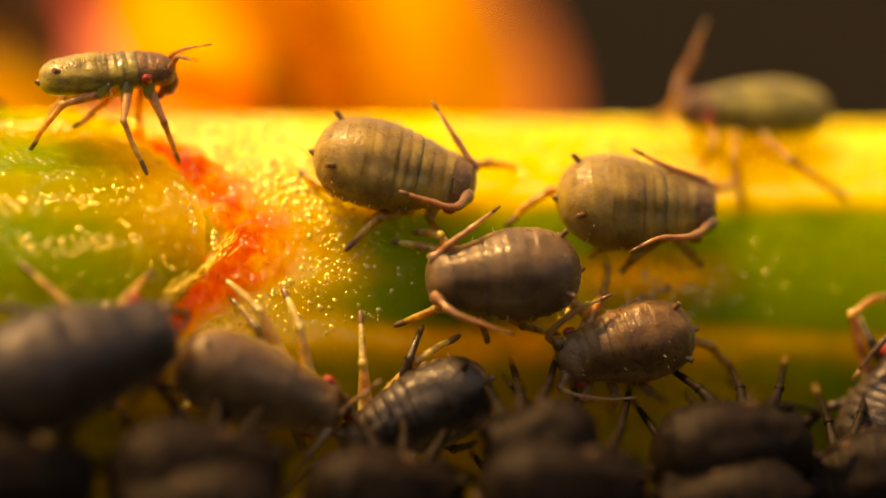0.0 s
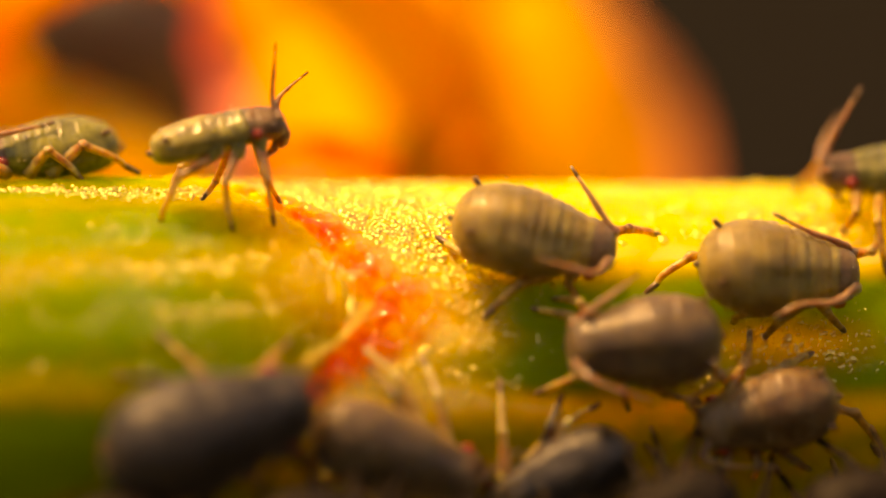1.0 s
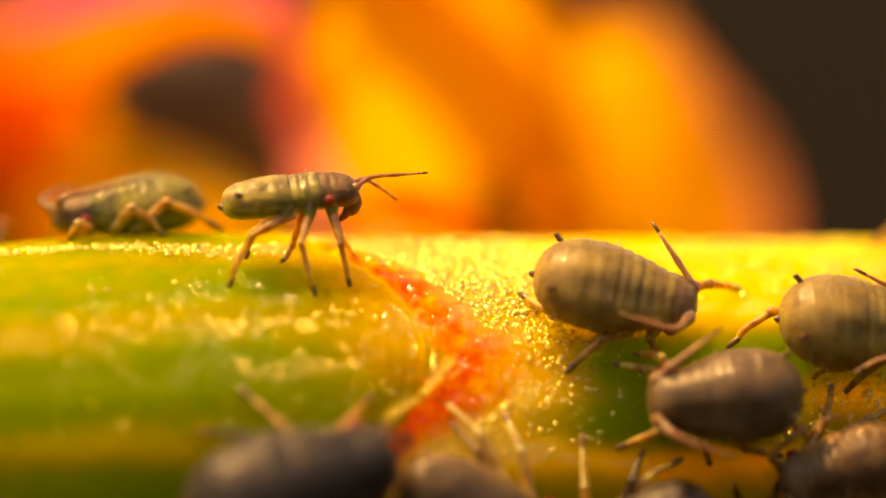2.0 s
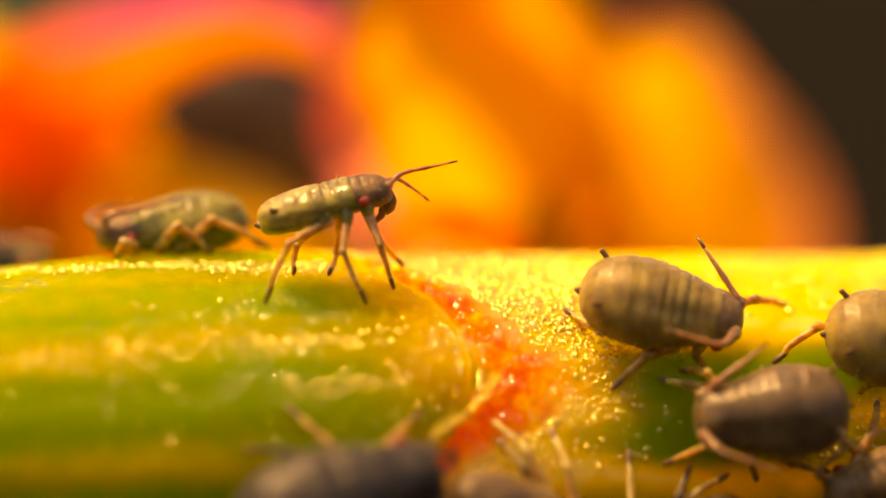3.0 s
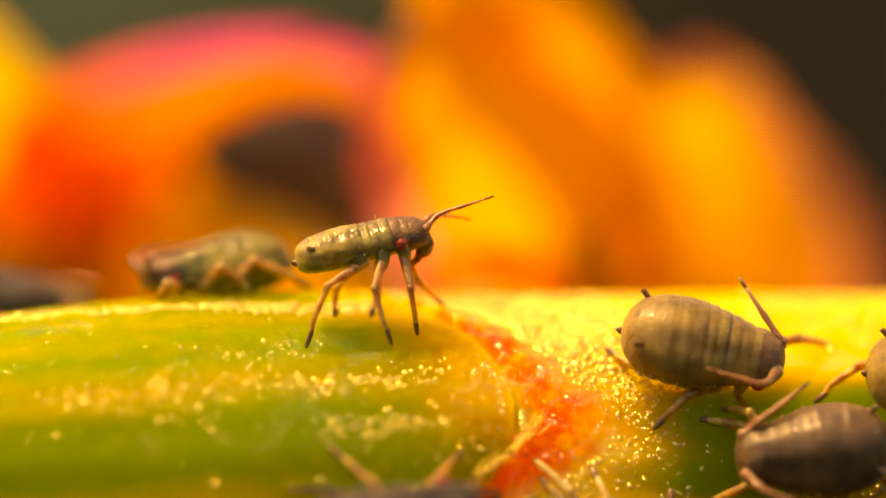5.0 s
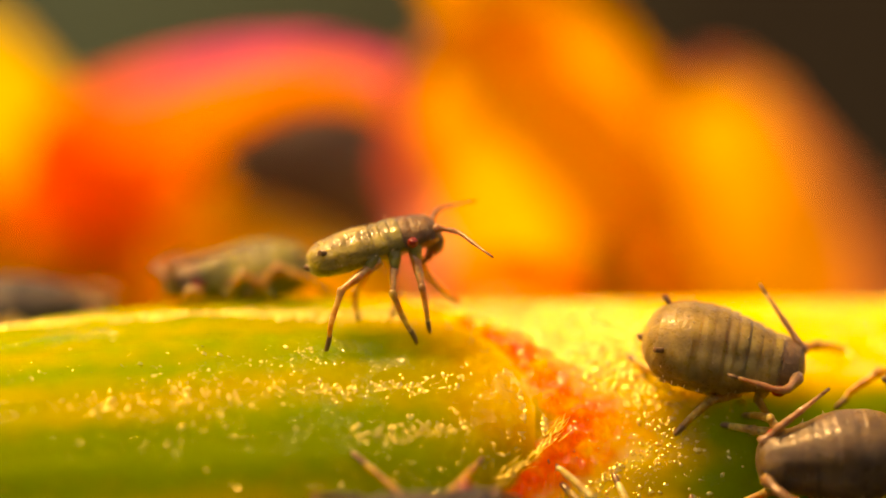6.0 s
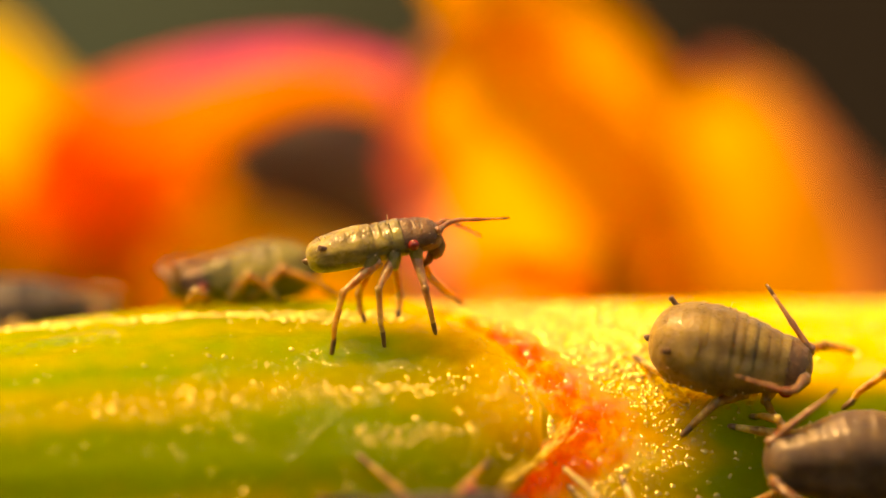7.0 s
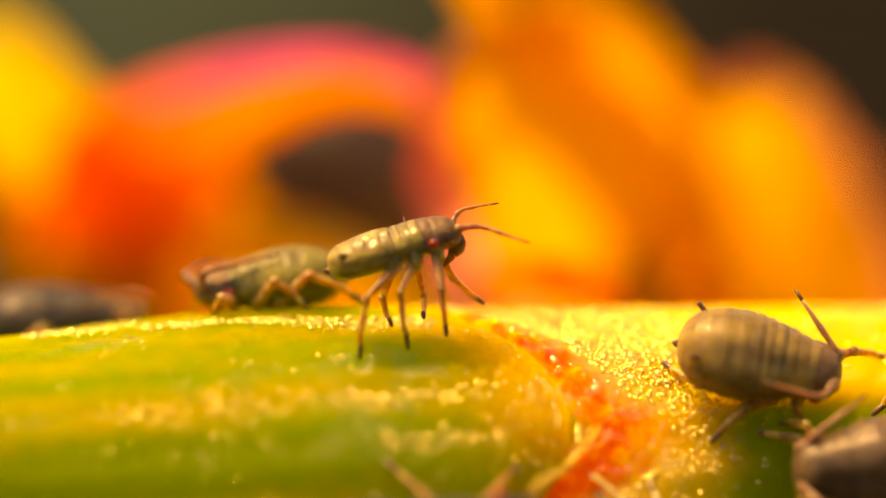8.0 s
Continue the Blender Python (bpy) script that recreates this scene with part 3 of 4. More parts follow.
def leg_part(thing, hip, knee, foot, thick, m_leg):
    """A leg with its own origin at the hip: femur, tibia, dark tarsus."""
    k, f = knee - hip, foot - hip
    leg = part("leg", mesh("leg", *tube([Vector((0, 0, 0)), k * 0.25, k * 0.6, k], [thick * 1.55, thick * 1.35, thick * 1.15, thick * 0.72]), m_leg), thing, where=Matrix.Translation(hip * MM))
    bow = (k + f) * 0.5 + (k * 0.12 if k.length > 0 else k)
    line = curve_points([k * 0.985, bow * 0.5 + (k + f) * 0.25, k.lerp(f, 0.76)], 5)
    rad = [thick * 0.98] + [thick * (0.80 - 0.22 * i / (len(line) - 2)) for i in range(len(line) - 1)]
    part("tibia", mesh("tibia", *tube(line, rad, rings=1), m_leg), leg)
    part("knee", mesh("knee", *tube([k * 0.90, k * 0.97, k * 1.0, line[1]], [thick * 0.70, thick * 1.02, thick * 1.05, thick * 0.74], rings=2), m_leg), leg)
    ank = line[-1]
    toe = f + (f - k).normalized() * 0.01
    part("tarsus", mesh("tarsus", *tube([ank - (f - ank) * 0.25, ank, ank.lerp(toe, 0.7), toe], [thick * 0.5, thick * 0.66, thick * 0.6, thick * 0.34], rings=2), M_TIP), leg, "dark foot tip")
    return leg


def antenna_part(thing, root, line, thick, m_leg):
    pts = curve_points([Vector(p) - root for p in [root] + line], 6)
    n = len(pts)
    rad = []
    for i in range(n):
        knob = 1.0 + 0.22 * (i % 6 == 5) - 0.1 * (i % 6 == 3)
        rad.append(thick * (1.0 - 0.72 * i / (n - 1)) * knob * (1.5 if i < 2 else 1.0))
    cut = max(2, int(n * 0.85))
    ant = part("antenna", mesh("antenna", *tube(pts[:cut + 1], rad[:cut + 1], rings=1, sides=9), m_leg), thing, where=Matrix.Translation(root * MM))
    part("antenna_tip", mesh("antenna_tip", *tube(pts[cut:], rad[cut:], rings=1, sides=9), M_TIP), ant, "dark antenna tip")
    return ant


def aphid(label, rear, head, up, wide, high, skin, head_skin=None, leg_skin=None, legs=None, feelers=None, thick=0.064, droop=0.10, spread=0.48, group="aphid colony", lean=0.0, front=1.0, eye_at=0.86, neck=(0.625, 0.835), taper=0.0, auto_skin=None, feel_skin=None, rings_deep=1.0, blunt=1.0, coxa=0.0):
    """rear, head: the body's two ends; up: the way its back faces; legs: {(1..3, side): (knee, foot)} in world mm, the rest find the stem themselves.
    side +1 is the animal's left."""
    rear, head, up = slant(rear), slant(head), Vector(up)
    head_skin, leg_skin = head_skin or M_HEAD, leg_skin or M_LEG
    legs, feelers = legs or {}, feelers or {}
    fwd = (head - rear).normalized()
    up = (up - fwd * up.dot(fwd)).normalized()
    left = up.cross(fwd)
    if lean:
        up, left = (up * math.cos(lean) + left * math.sin(lean)), (left * math.cos(lean) - up * math.sin(lean))
    length, mid = (head - rear).length, (rear + head) / 2
    m = Matrix((fwd, left, up)).transposed().to_4x4()
    m.translation = mid
    inv = m.inverted()
    place = m.copy()
    place.translation = mid * MM
    thing = tagged(new("aphid"), label, "aphid", group)
    thing.matrix_basis = place
    seed = mid.x * 3.1
    args = (length, wide, high)
    part("abdomen", mesh("abdomen", *body_section(*args, 0.0, neck[0] + 0.015, 100, seed, droop=droop, front=front, taper=taper, rings_deep=rings_deep, blunt=blunt), skin), thing)
    part("thorax", mesh("thorax", *body_section(*args, neck[0], neck[1] + 0.015, 44, seed, droop=droop, front=front, taper=taper, rings_deep=rings_deep, blunt=blunt), skin), thing)
    part("head", mesh("head", *body_section(*args, neck[1], 1.0, 34, seed, droop=droop, front=front, taper=taper, rings_deep=rings_deep, blunt=blunt), head_skin), thing, "darker brown head")

    def at(s, a, grow=1.0):
        """A place on the body's skin: s along it, a degrees up from the animal's left side."""
        r, c, z = width_at(blunted(s, blunt)) * grow * (1 + (front - 1) * smooth01((s - 0.5) / 0.35)) * (1 - taper * (1 - smooth01(s / 0.75))), math.cos(radians(a)), math.sin(radians(a))
        return Vector(((s - 0.5) * length, r * c * wide / 2, r * z * (1 if z > 0 else 0.72) * high / 2 - droop * max(0.0, s - 0.6) ** 2 * length))

    for side in (1, -1):
        a = -8 if side > 0 else 188
        c = at(eye_at, a, 1.03)
        bm = bmesh.new()
        bmesh.ops.create_uvsphere(bm, u_segments=14, v_segments=10, radius=0.090 * high ** 0.5 * MM)
        for v in bm.verts:
            v.co = Vector((v.co.x * 1.05, v.co.y * 0.75, v.co.z)) + c * MM
        me = bpy.data.meshes.new("eye")
        bm.to_mesh(me)
        bm.free()
        me.shade_smooth()
        me.materials.append(M_DARK if skin is M_DARK else M_EYE)
        part("eye", me, thing, "dark compound eye" if skin is M_DARK else "dark red compound eye")
        # horn-like tubes near the rear
        b = at(0.13, 38 if side > 0 else 142, 0.97)
        d = Vector((-0.75, 0.55 * side, 0.45)).normalized()
        k = 0.105 * wide
        part("siphunculus", mesh("siphunculus", *tube([b - d * k * 0.5, b + d * k * 0.6, b + d * k, b + d * k * 1.05], [0.042, 0.034, 0.038, 0.024], rings=2), M_DARK if skin in (M_DARK, M_SLATE) else M_TIP), thing, "short dark tube near the rear")
        # feelers
        root = at(0.955, 28 if side > 0 else 152, 0.9)
        if side in feelers:
            line = [inv @ slant(p) for p in feelers[side]]
        else:
            line = [root + Vector((0.12, 0.16 * side, 0.12)), root + Vector((-0.25, 0.36 * side, 0.22)), root + Vector((-0.75, 0.46 * side, 0.16))]
        antenna_part(thing, root, line, thick * (0.82 if coxa else 0.98), feel_skin or (M_DARK if leg_skin is M_DARK else M_FEEL if side in feelers else (auto_skin or M_FEEL)))
    rnd, hv, hf = random.Random(int(abs(seed) * 100)), [], []
    for n in range(0 if skin is M_DARK else 46):
        a = rnd.choice((rnd.gauss(-14, 7), rnd.uniform(-10, 190), rnd.gauss(194, 7)))
        b = at(rnd.uniform(0.05, 0.97), a, 1.0)
        d = Vector((rnd.gauss(0, 0.3), b.y * 2, b.z * 2 + 0.2)).normalized()
        v1, f1 = tube([b - d * 0.01, b + d * rnd.uniform(0.02, 0.07)], [0.0075, 0.003], sides=4, rings=1)
        hf += [tuple(q + len(hv) for q in f) for f in f1]
        hv += v1
    if hv:
        tagged(part("bristles", mesh("bristles", hv, hf, M_BRISTLE), thing, "fine glassy bristles"), kind="stuff")
    c = at(0.0, 0)
    part("cauda", mesh("cauda", *tube([c + Vector((0.08, 0, -0.02)), c + Vector((-0.015, 0, 0)), c + Vector((-0.055, 0, 0.02))], [0.06, 0.045, 0.018], rings=2), M_TIP), thing, "small pointed tail")
    b = at(0.88, 270, 0.8)
    if coxa:
        b = at(0.93, 270, 0.8)
        part("mouth_cone", mesh("mouth_cone", *tube([b + Vector((0.0, 0, 0.10)), b + Vector((0.02, 0, -0.02)), b + Vector((0.0, 0, -0.11)), b + Vector((-0.03, 0, -0.17))], [0.12, 0.12, 0.085, 0.02], rings=3), head_skin), thing, "brown mouth cone below the head")
    part("rostrum", mesh("rostrum", *tube([b, b + Vector((-0.10, 0, -0.16)), b + Vector((-0.24, 0, -0.24))], [0.06, 0.05, 0.02], rings=2), head_skin), thing, "sucking mouthpart folded below the head")
    made = {}
    for k in range(3):
        for side in (1, -1):
            hip = hip_of(*args, k, side, droop)
            tint = leg_skin
            if (k + 1, side) in legs:
                knee, foot = (inv @ slant(p) for p in legs[k + 1, side])
            else:
                # auto_skin darkens these legs by colour, for the darkness under low bodies
                tint = auto_skin or leg_skin
                ahead = (0.42, 0.02, -0.48)[k] * length * 0.55
                reach = hip + Vector((ahead, side * spread, -0.35))
                foot = inv @ on_stem(m @ reach)
                knee = hip.lerp(foot, 0.42) + Vector((0, side * 0.10, 0.24))
            if coxa:
                top = hip + Vector((0.03, -side * 0.04, 0.17))
                low = hip + (knee - hip).normalized() * 0.17
                part("coxa", mesh("coxa", *tube([top, top.lerp(low, 0.3), top.lerp(low, 0.75), low, low + (low - top) * 0.12], [coxa * 0.9, coxa * 1.2, coxa * 1.0, coxa * 0.72, coxa * 0.5], rings=3, sides=12), skin), thing, "green swollen hip segment")
            made[k + 1, side] = (leg_part(thing, hip, knee, foot, thick, tint), hip, foot)
    return thing, made, m


def out_from_stem(p):
    return (0.0, p[1], p[2] - AXIS_Z)


build_stem()

# those on the front of the stem, heads to the right
aphid("plump olive-grey aphid with ringed back, standing on the golden stem", (2.135, -2.290, -0.686), (4.137, -2.575, -1.084), out_from_stem((3.155, -2.425, -0.823)), 1.24, 1.05, M_BODY,
      legs={(1, -1): ((3.549, -2.590, -1.457), (3.773, -2.515, -1.804)), (2, -1): ((2.955, -2.605, -1.477), (2.528, -2.555, -1.886)), (3, -1): ((2.396, -2.365, -1.184), (1.966, -1.825, -0.920)),
            (1, 1): ((4.314, -2.110, -0.799), (4.704, -1.755, -0.872))},
      feelers={1: [(4.088, -2.580, -0.822), (3.845, -2.465, -0.443), (3.583, -2.295, -0.035)], -1: [(3.848, -3.100, -1.337), (3.536, -3.170, -1.261), (3.162, -3.105, -1.145)]})
aphid("plump olive aphid with ringed back, standing beside another on the stem", (5.108, -2.745, -1.215), (7.080, -2.715, -1.330), out_from_stem((6.087, -2.715, -1.224)), 1.25, 1.05, M_BODY,
      legs={(1, -1): ((6.690, -2.805, -1.802), (6.920, -2.590, -2.027)), (2, -1): ((6.120, -2.845, -1.891), (5.932, -2.625, -2.107)), (3, -1): ((5.650, -2.820, -1.814), (5.553, -2.555, -1.926)),
            (3, 1): ((5.046, -2.405, -1.124), (4.504, -2.380, -1.575)), (1, 1): ((7.266, -2.315, -1.043), (7.393, -1.680, -0.840))},
      feelers={1: [(6.862, -2.765, -0.958), (6.452, -2.840, -0.810), (6.018, -2.865, -0.595)], -1: [(6.741, -3.230, -1.654), (6.318, -3.355, -1.684), (5.975, -3.370, -1.852)]})
aphid("plump brownish-grey aphid with smooth round back on the stem", (5.386, -3.185, -2.070), (3.499, -3.140, -2.230), out_from_stem((4.446, -3.145, -2.095)), 1.16, 1.0, M_GREY, head_skin=M_GREY, rings_deep=0.4,
      legs={(1, 1): ((3.618, -3.060, -2.589), (3.149, -2.800, -2.796)), (2, 1): ((4.183, -3.070, -2.685), (4.284, -2.805, -2.990)), (3, 1): ((4.700, -3.075, -2.769), (5.168, -2.795, -2.884)),
            (2, -1): ((3.485, -2.730, -1.828), (3.107, -2.500, -1.769)), (3, -1): ((5.372, -2.990, -2.537), (5.528, -2.785, -2.798))},
      feelers={-1: [(3.818, -3.245, -1.757), (4.089, -3.260, -1.548), (4.392, -3.195, -1.312)], 1: [(3.813, -3.565, -2.603), (4.153, -3.630, -2.734), (4.568, -3.585, -2.868)]})
aphid("small dark brown aphid with strongly ringed back, low on the stem", (6.782, -3.180, -2.790), (5.099, -3.185, -3.200), out_from_stem((5.936, -3.180, -2.985)), 1.0, 0.85, M_BROWN, auto_skin=M_BROWN,
      legs={(1, -1): ((5.690, -2.950, -2.362), (5.767, -2.595, -2.026)), (2, -1): ((6.184, -3.010, -2.424), (6.521, -2.675, -2.278)), (3, -1): ((7.025, -2.970, -3.002), (7.330, -2.745, -3.527))})
# heads along the stem's lower front
aphid("large slate-grey aphid clinging to the shaded front of the stem", (-2.018, -4.170, -3.662), (0.458, -3.690, -2.821), out_from_stem((-0.680, -3.630, -3.231)), 1.5, 1.35, M_SLATE, thick=0.066, head_skin=M_SLATE, auto_skin=M_SLATE, feel_skin=M_TIP,
      legs={(1, 1): ((-0.132, -3.410, -2.469), (0.179, -2.970, -2.150)), (2, 1): ((-0.811, -3.430, -2.592), (-1.425, -2.950, -2.086))},
      feelers={-1: [(0.340, -3.695, -3.217), (0.005, -3.750, -3.660), (-0.342, -3.635, -4.167)], 1: [(0.608, -3.375, -2.680), (0.405, -3.695, -2.944), (0.068, -3.895, -3.211)]})
aphid("pale grey translucent aphid clinging below the scar", (0.450, -3.375, -3.174), (2.504, -3.140, -3.890), out_from_stem((1.440, -3.270, -3.497)), 1.10, 1.0, M_GREY, auto_skin=M_GREY, feel_skin=M_TIP, leg_skin=M_PALE, rings_deep=0.4,
      legs={(1, 1): ((1.970, -3.090, -2.826), (1.773, -2.725, -2.359)), (2, 1): ((1.488, -3.065, -2.626), (0.938, -2.665, -2.163)), (3, -1): ((0.624, -3.010, -3.792), (0.422, -2.670, -3.949))},
      feelers={-1: [(2.298, -3.445, -4.095), (2.029, -3.430, -4.441), (1.766, -3.225, -4.868)], 1: [(2.551, -3.325, -3.757), (2.476, -3.455, -3.614), (2.426, -3.475, -3.477)]})
aphid("dark shiny aphid with beaded back, clinging low on the stem", (4.302, -3.325, -3.409), (2.500, -2.990, -4.324), out_from_stem((3.436, -3.190, -3.891)), 1.05, 0.95, M_SLATE, auto_skin=M_SLATE, feel_skin=M_TIP, leg_skin=M_PALE,
      legs={(1, -1): ((2.753, -3.040, -3.252), (2.720, -2.780, -2.622)), (2, -1): ((3.399, -3.045, -3.211), (3.938, -2.805, -2.911))},
      feelers={1: [(2.342, -3.240, -4.381), (2.070, -3.255, -4.588), (1.803, -3.105, -4.875)]})
# the lowest aphids: their deep shade is painted as near-black skin and legs
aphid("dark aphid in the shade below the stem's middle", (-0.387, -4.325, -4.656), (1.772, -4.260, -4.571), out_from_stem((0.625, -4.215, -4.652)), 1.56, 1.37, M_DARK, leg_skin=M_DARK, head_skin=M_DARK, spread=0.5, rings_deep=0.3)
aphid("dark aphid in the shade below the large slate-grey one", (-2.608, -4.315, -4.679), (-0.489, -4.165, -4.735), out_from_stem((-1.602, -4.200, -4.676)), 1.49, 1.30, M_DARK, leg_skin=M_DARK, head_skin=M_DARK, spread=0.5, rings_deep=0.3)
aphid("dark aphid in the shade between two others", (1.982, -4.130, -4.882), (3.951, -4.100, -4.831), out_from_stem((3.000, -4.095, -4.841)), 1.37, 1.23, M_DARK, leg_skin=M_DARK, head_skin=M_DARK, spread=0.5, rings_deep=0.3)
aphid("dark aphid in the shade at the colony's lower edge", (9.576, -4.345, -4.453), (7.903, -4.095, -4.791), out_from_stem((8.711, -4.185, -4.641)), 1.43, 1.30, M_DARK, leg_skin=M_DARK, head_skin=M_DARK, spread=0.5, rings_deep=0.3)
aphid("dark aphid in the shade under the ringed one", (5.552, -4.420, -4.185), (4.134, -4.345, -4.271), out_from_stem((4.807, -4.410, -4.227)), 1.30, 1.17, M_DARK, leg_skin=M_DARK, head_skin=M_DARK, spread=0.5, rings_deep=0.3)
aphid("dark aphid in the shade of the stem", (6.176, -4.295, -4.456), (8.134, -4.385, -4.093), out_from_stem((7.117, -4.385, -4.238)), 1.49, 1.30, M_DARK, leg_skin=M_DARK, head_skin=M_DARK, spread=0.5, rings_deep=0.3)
aphid("aphid standing over others below the stem, coloured dark for the shade", (4.068, -4.750, -4.782), (6.101, -4.800, -4.703), (0.1, -0.8, -0.35), 1.45, 1.3, M_DARK, leg_skin=M_DARK, head_skin=M_DARK, spread=0.5, rings_deep=0.3)
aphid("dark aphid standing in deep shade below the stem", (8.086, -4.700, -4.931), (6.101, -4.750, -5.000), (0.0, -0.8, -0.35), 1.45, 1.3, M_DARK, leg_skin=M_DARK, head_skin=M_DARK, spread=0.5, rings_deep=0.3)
aphid("aphid crowded against its neighbours below the stem, coloured dark for the shade", (1.736, -4.750, -5.030), (-0.248, -4.700, -5.060), (0.0, -0.8, -0.35), 1.4, 1.25, M_DARK, leg_skin=M_DARK, head_skin=M_DARK, spread=0.5, rings_deep=0.3)
aphid("dark slate aphid clinging upright to the stem at the colony's edge", (8.85, -3.30, -4.65), (9.60, -3.20, -2.95), out_from_stem((9.20, -3.26, -3.80)), 1.25, 1.1, M_SLATE, leg_skin=M_ROSE, auto_skin=M_SLATE,
      legs={(2, 1): ((8.70, -3.250, -2.58), (9.30, -2.760, -2.32))})
# on the stem's top
WATCHER, WATCHER_LEGS, WATCHER_REST = aphid("olive aphid standing high-legged on the stem's sunlit top", (8.629, -1.100, -0.160), (6.658, -1.350, -0.121), (0, -0.25, 1), 0.9, 0.86, M_GREEN, droop=0.05, front=0.98, eye_at=0.82, neck=(0.62, 0.78),
      legs={(1, 1): ((7.103, -1.890, -0.575), (6.956, -1.690, -0.845)), (2, 1): ((7.350, -2.110, -0.696), (7.464, -2.185, -1.335)), (3, 1): ((8.033, -2.280, -0.721), (8.776, -2.070, -1.202))},
      feelers={1: [(6.727, -1.500, 0.097), (6.841, -1.500, 0.520), (7.038, -1.500, 1.007)], -1: [(6.727, -1.100, 0.062), (6.776, -0.900, 0.275), (6.993, -0.800, 0.632)]})
aphid("pale green aphid crouching on the far side of the stem's top", (-1.95, -0.100, 0.15), (-3.86, -0.200, -0.03), (0, -0.1, 1), 0.95, 0.90, M_GREEN, leg_skin=M_ROSE, droop=0.04, front=0.98, eye_at=0.80, neck=(0.62, 0.76),
      legs={(2, 1): ((-2.822, -0.700, 0.113), (-2.351, -0.600, -0.305)), (3, 1): ((-2.398, -0.700, 0.184), (-1.695, -0.500, -0.170)), (1, 1): ((-3.490, -0.800, -0.099), (-3.605, -0.600, -0.290))},
      feelers={1: [(-3.701, -0.500, 0.220), (-3.290, -0.500, 0.326), (-2.751, -0.500, 0.454)]})
aphid("slate-grey aphid half hidden behind the stem's top", (-6.75, 1.700, -0.52), (-4.52, 1.500, -0.371), (0, 0, 1), 1.2, 1.15, M_SLATE, leg_skin=M_ROSE,
      legs={(1, -1): ((-4.867, 1.200, -0.210), (-4.760, 1.100, -0.427)), (2, -1): ((-5.475, 1.200, -0.210), (-5.526, 1.100, -0.499))})
WALKER, WALKER_LEGS, WALKER_REST = aphid("small slender green aphid with red eyes, walking on the node", (-1.724, -1.750, 0.216), (-0.042, -1.850, 0.453), (0.1, -0.22, 1), 0.64, 0.60, M_OLIVE, leg_skin=M_ROSE, droop=0.26, front=1.32, taper=0.02, blunt=0.70, coxa=0.082, feel_skin=M_FEEL, eye_at=0.77, neck=(0.60, 0.70), rings_deep=1.5,
      thick=0.050, legs={(3, -1): ((-1.361, -2.150, -0.118), (-1.697, -2.005, -0.842)), (2, -1): ((-0.708, -2.200, -0.257), (-0.459, -2.110, -0.924)), (1, -1): ((-0.292, -2.150, -0.257), (-0.209, -1.970, -0.814)),
            (2, 1): ((-0.813, -1.400, -0.287), (-0.938, -1.505, -0.532)), (3, 1): ((-1.290, -1.400, -0.133), (-1.360, -1.405, -0.484)), (1, 1): ((-0.252, -1.400, -0.133), (0.042, -1.135, -0.485))},
      feelers={-1: [(0.111, -1.900, 0.571), (0.460, -1.900, 0.599), (0.808, -1.900, 0.620)], 1: [(0.03, -1.620, 0.50), (0.17, -1.540, 0.36), (0.34, -1.480, 0.14)]})


# ---- the blossom behind ----
def petal(parent, spine, halves, skin, label, cup=0.4, slope=0.0):
    """A soft petal along a bent midrib; halves are its half widths in mm at the midrib's points. Its edges curl away from the lens."""
    line = curve_points(spine, 7)
    wide = [w.x for w in curve_points([(h, 0, 0) for h in halves], 7)]
    rows, cols, verts, uvs = len(line), 22, [], []
    for i, c in enumerate(line):
        v = i / (rows - 1)
        along = (line[min(i + 1, rows - 1)] - line[max(i - 1, 0)]).normalized()
        face = Vector((0.0, -1.0, 0.0))
        face = (face - along * face.dot(along)).normalized()
        side = along.cross(face)
        for j in range(cols):
            u = 2 * j / (cols - 1) - 1
            ruffle = 0.22 * noise.noise(Vector((u * 1.7 + c.x, v * 3, c.z))) + 0.10 * abs(u) * noise.noise(Vector((u * 2 + c.z, v * 9, c.x)))
            p = c + side * (u * wide[i] * (1 + 0.06 * noise.noise(Vector((v * 6, u + c.x, 2.0))))) + face * (ruffle - cup * u * u) + Vector((0, slope * u * wide[i], 0))
            verts.append(p * MM)
            uvs.append((0.5 + 0.5 * u, v))
    return part("petal", mesh("petal", verts, grid_faces(rows, cols, False), skin, uvs=uvs), parent, label)


blossom = tagged(new("blossom"), "large orange and yellow blossom with pink-edged petals behind the stem", "flower")
petal(blossom, [(-5.35, 9, 0.48), (-5.68, 8, 1.26), (-6.4, 6.5, 2.32), (-7.25, 5.2, 3.28), (-8.03, 4.6, 4.08)], [0.48, 0.82, 0.93, 0.91, 0.45], M_PET_GOLD, "bright yellow petal", cup=0.4)
petal(blossom, [(-6.54, 9, 0.64), (-5.45, 8, 1.62), (-4.3, 7, 2.3), (-3.18, 6, 2.73), (-2.17, 5.5, 2.89), (-1.33, 5.5, 2.74), (-0.72, 6, 2.23)], [0.48, 0.75, 0.64, 0.48, 0.38, 0.34, 0.19], M_PET_BLUSH, "pink-edged orange petal arching over a gap", cup=0.2, slope=1.9)
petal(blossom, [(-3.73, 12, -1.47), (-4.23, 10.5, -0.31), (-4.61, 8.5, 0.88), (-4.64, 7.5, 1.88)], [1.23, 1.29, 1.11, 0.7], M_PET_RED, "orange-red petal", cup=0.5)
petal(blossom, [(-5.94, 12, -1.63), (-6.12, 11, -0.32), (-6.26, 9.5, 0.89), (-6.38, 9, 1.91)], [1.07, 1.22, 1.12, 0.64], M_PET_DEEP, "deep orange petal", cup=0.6)
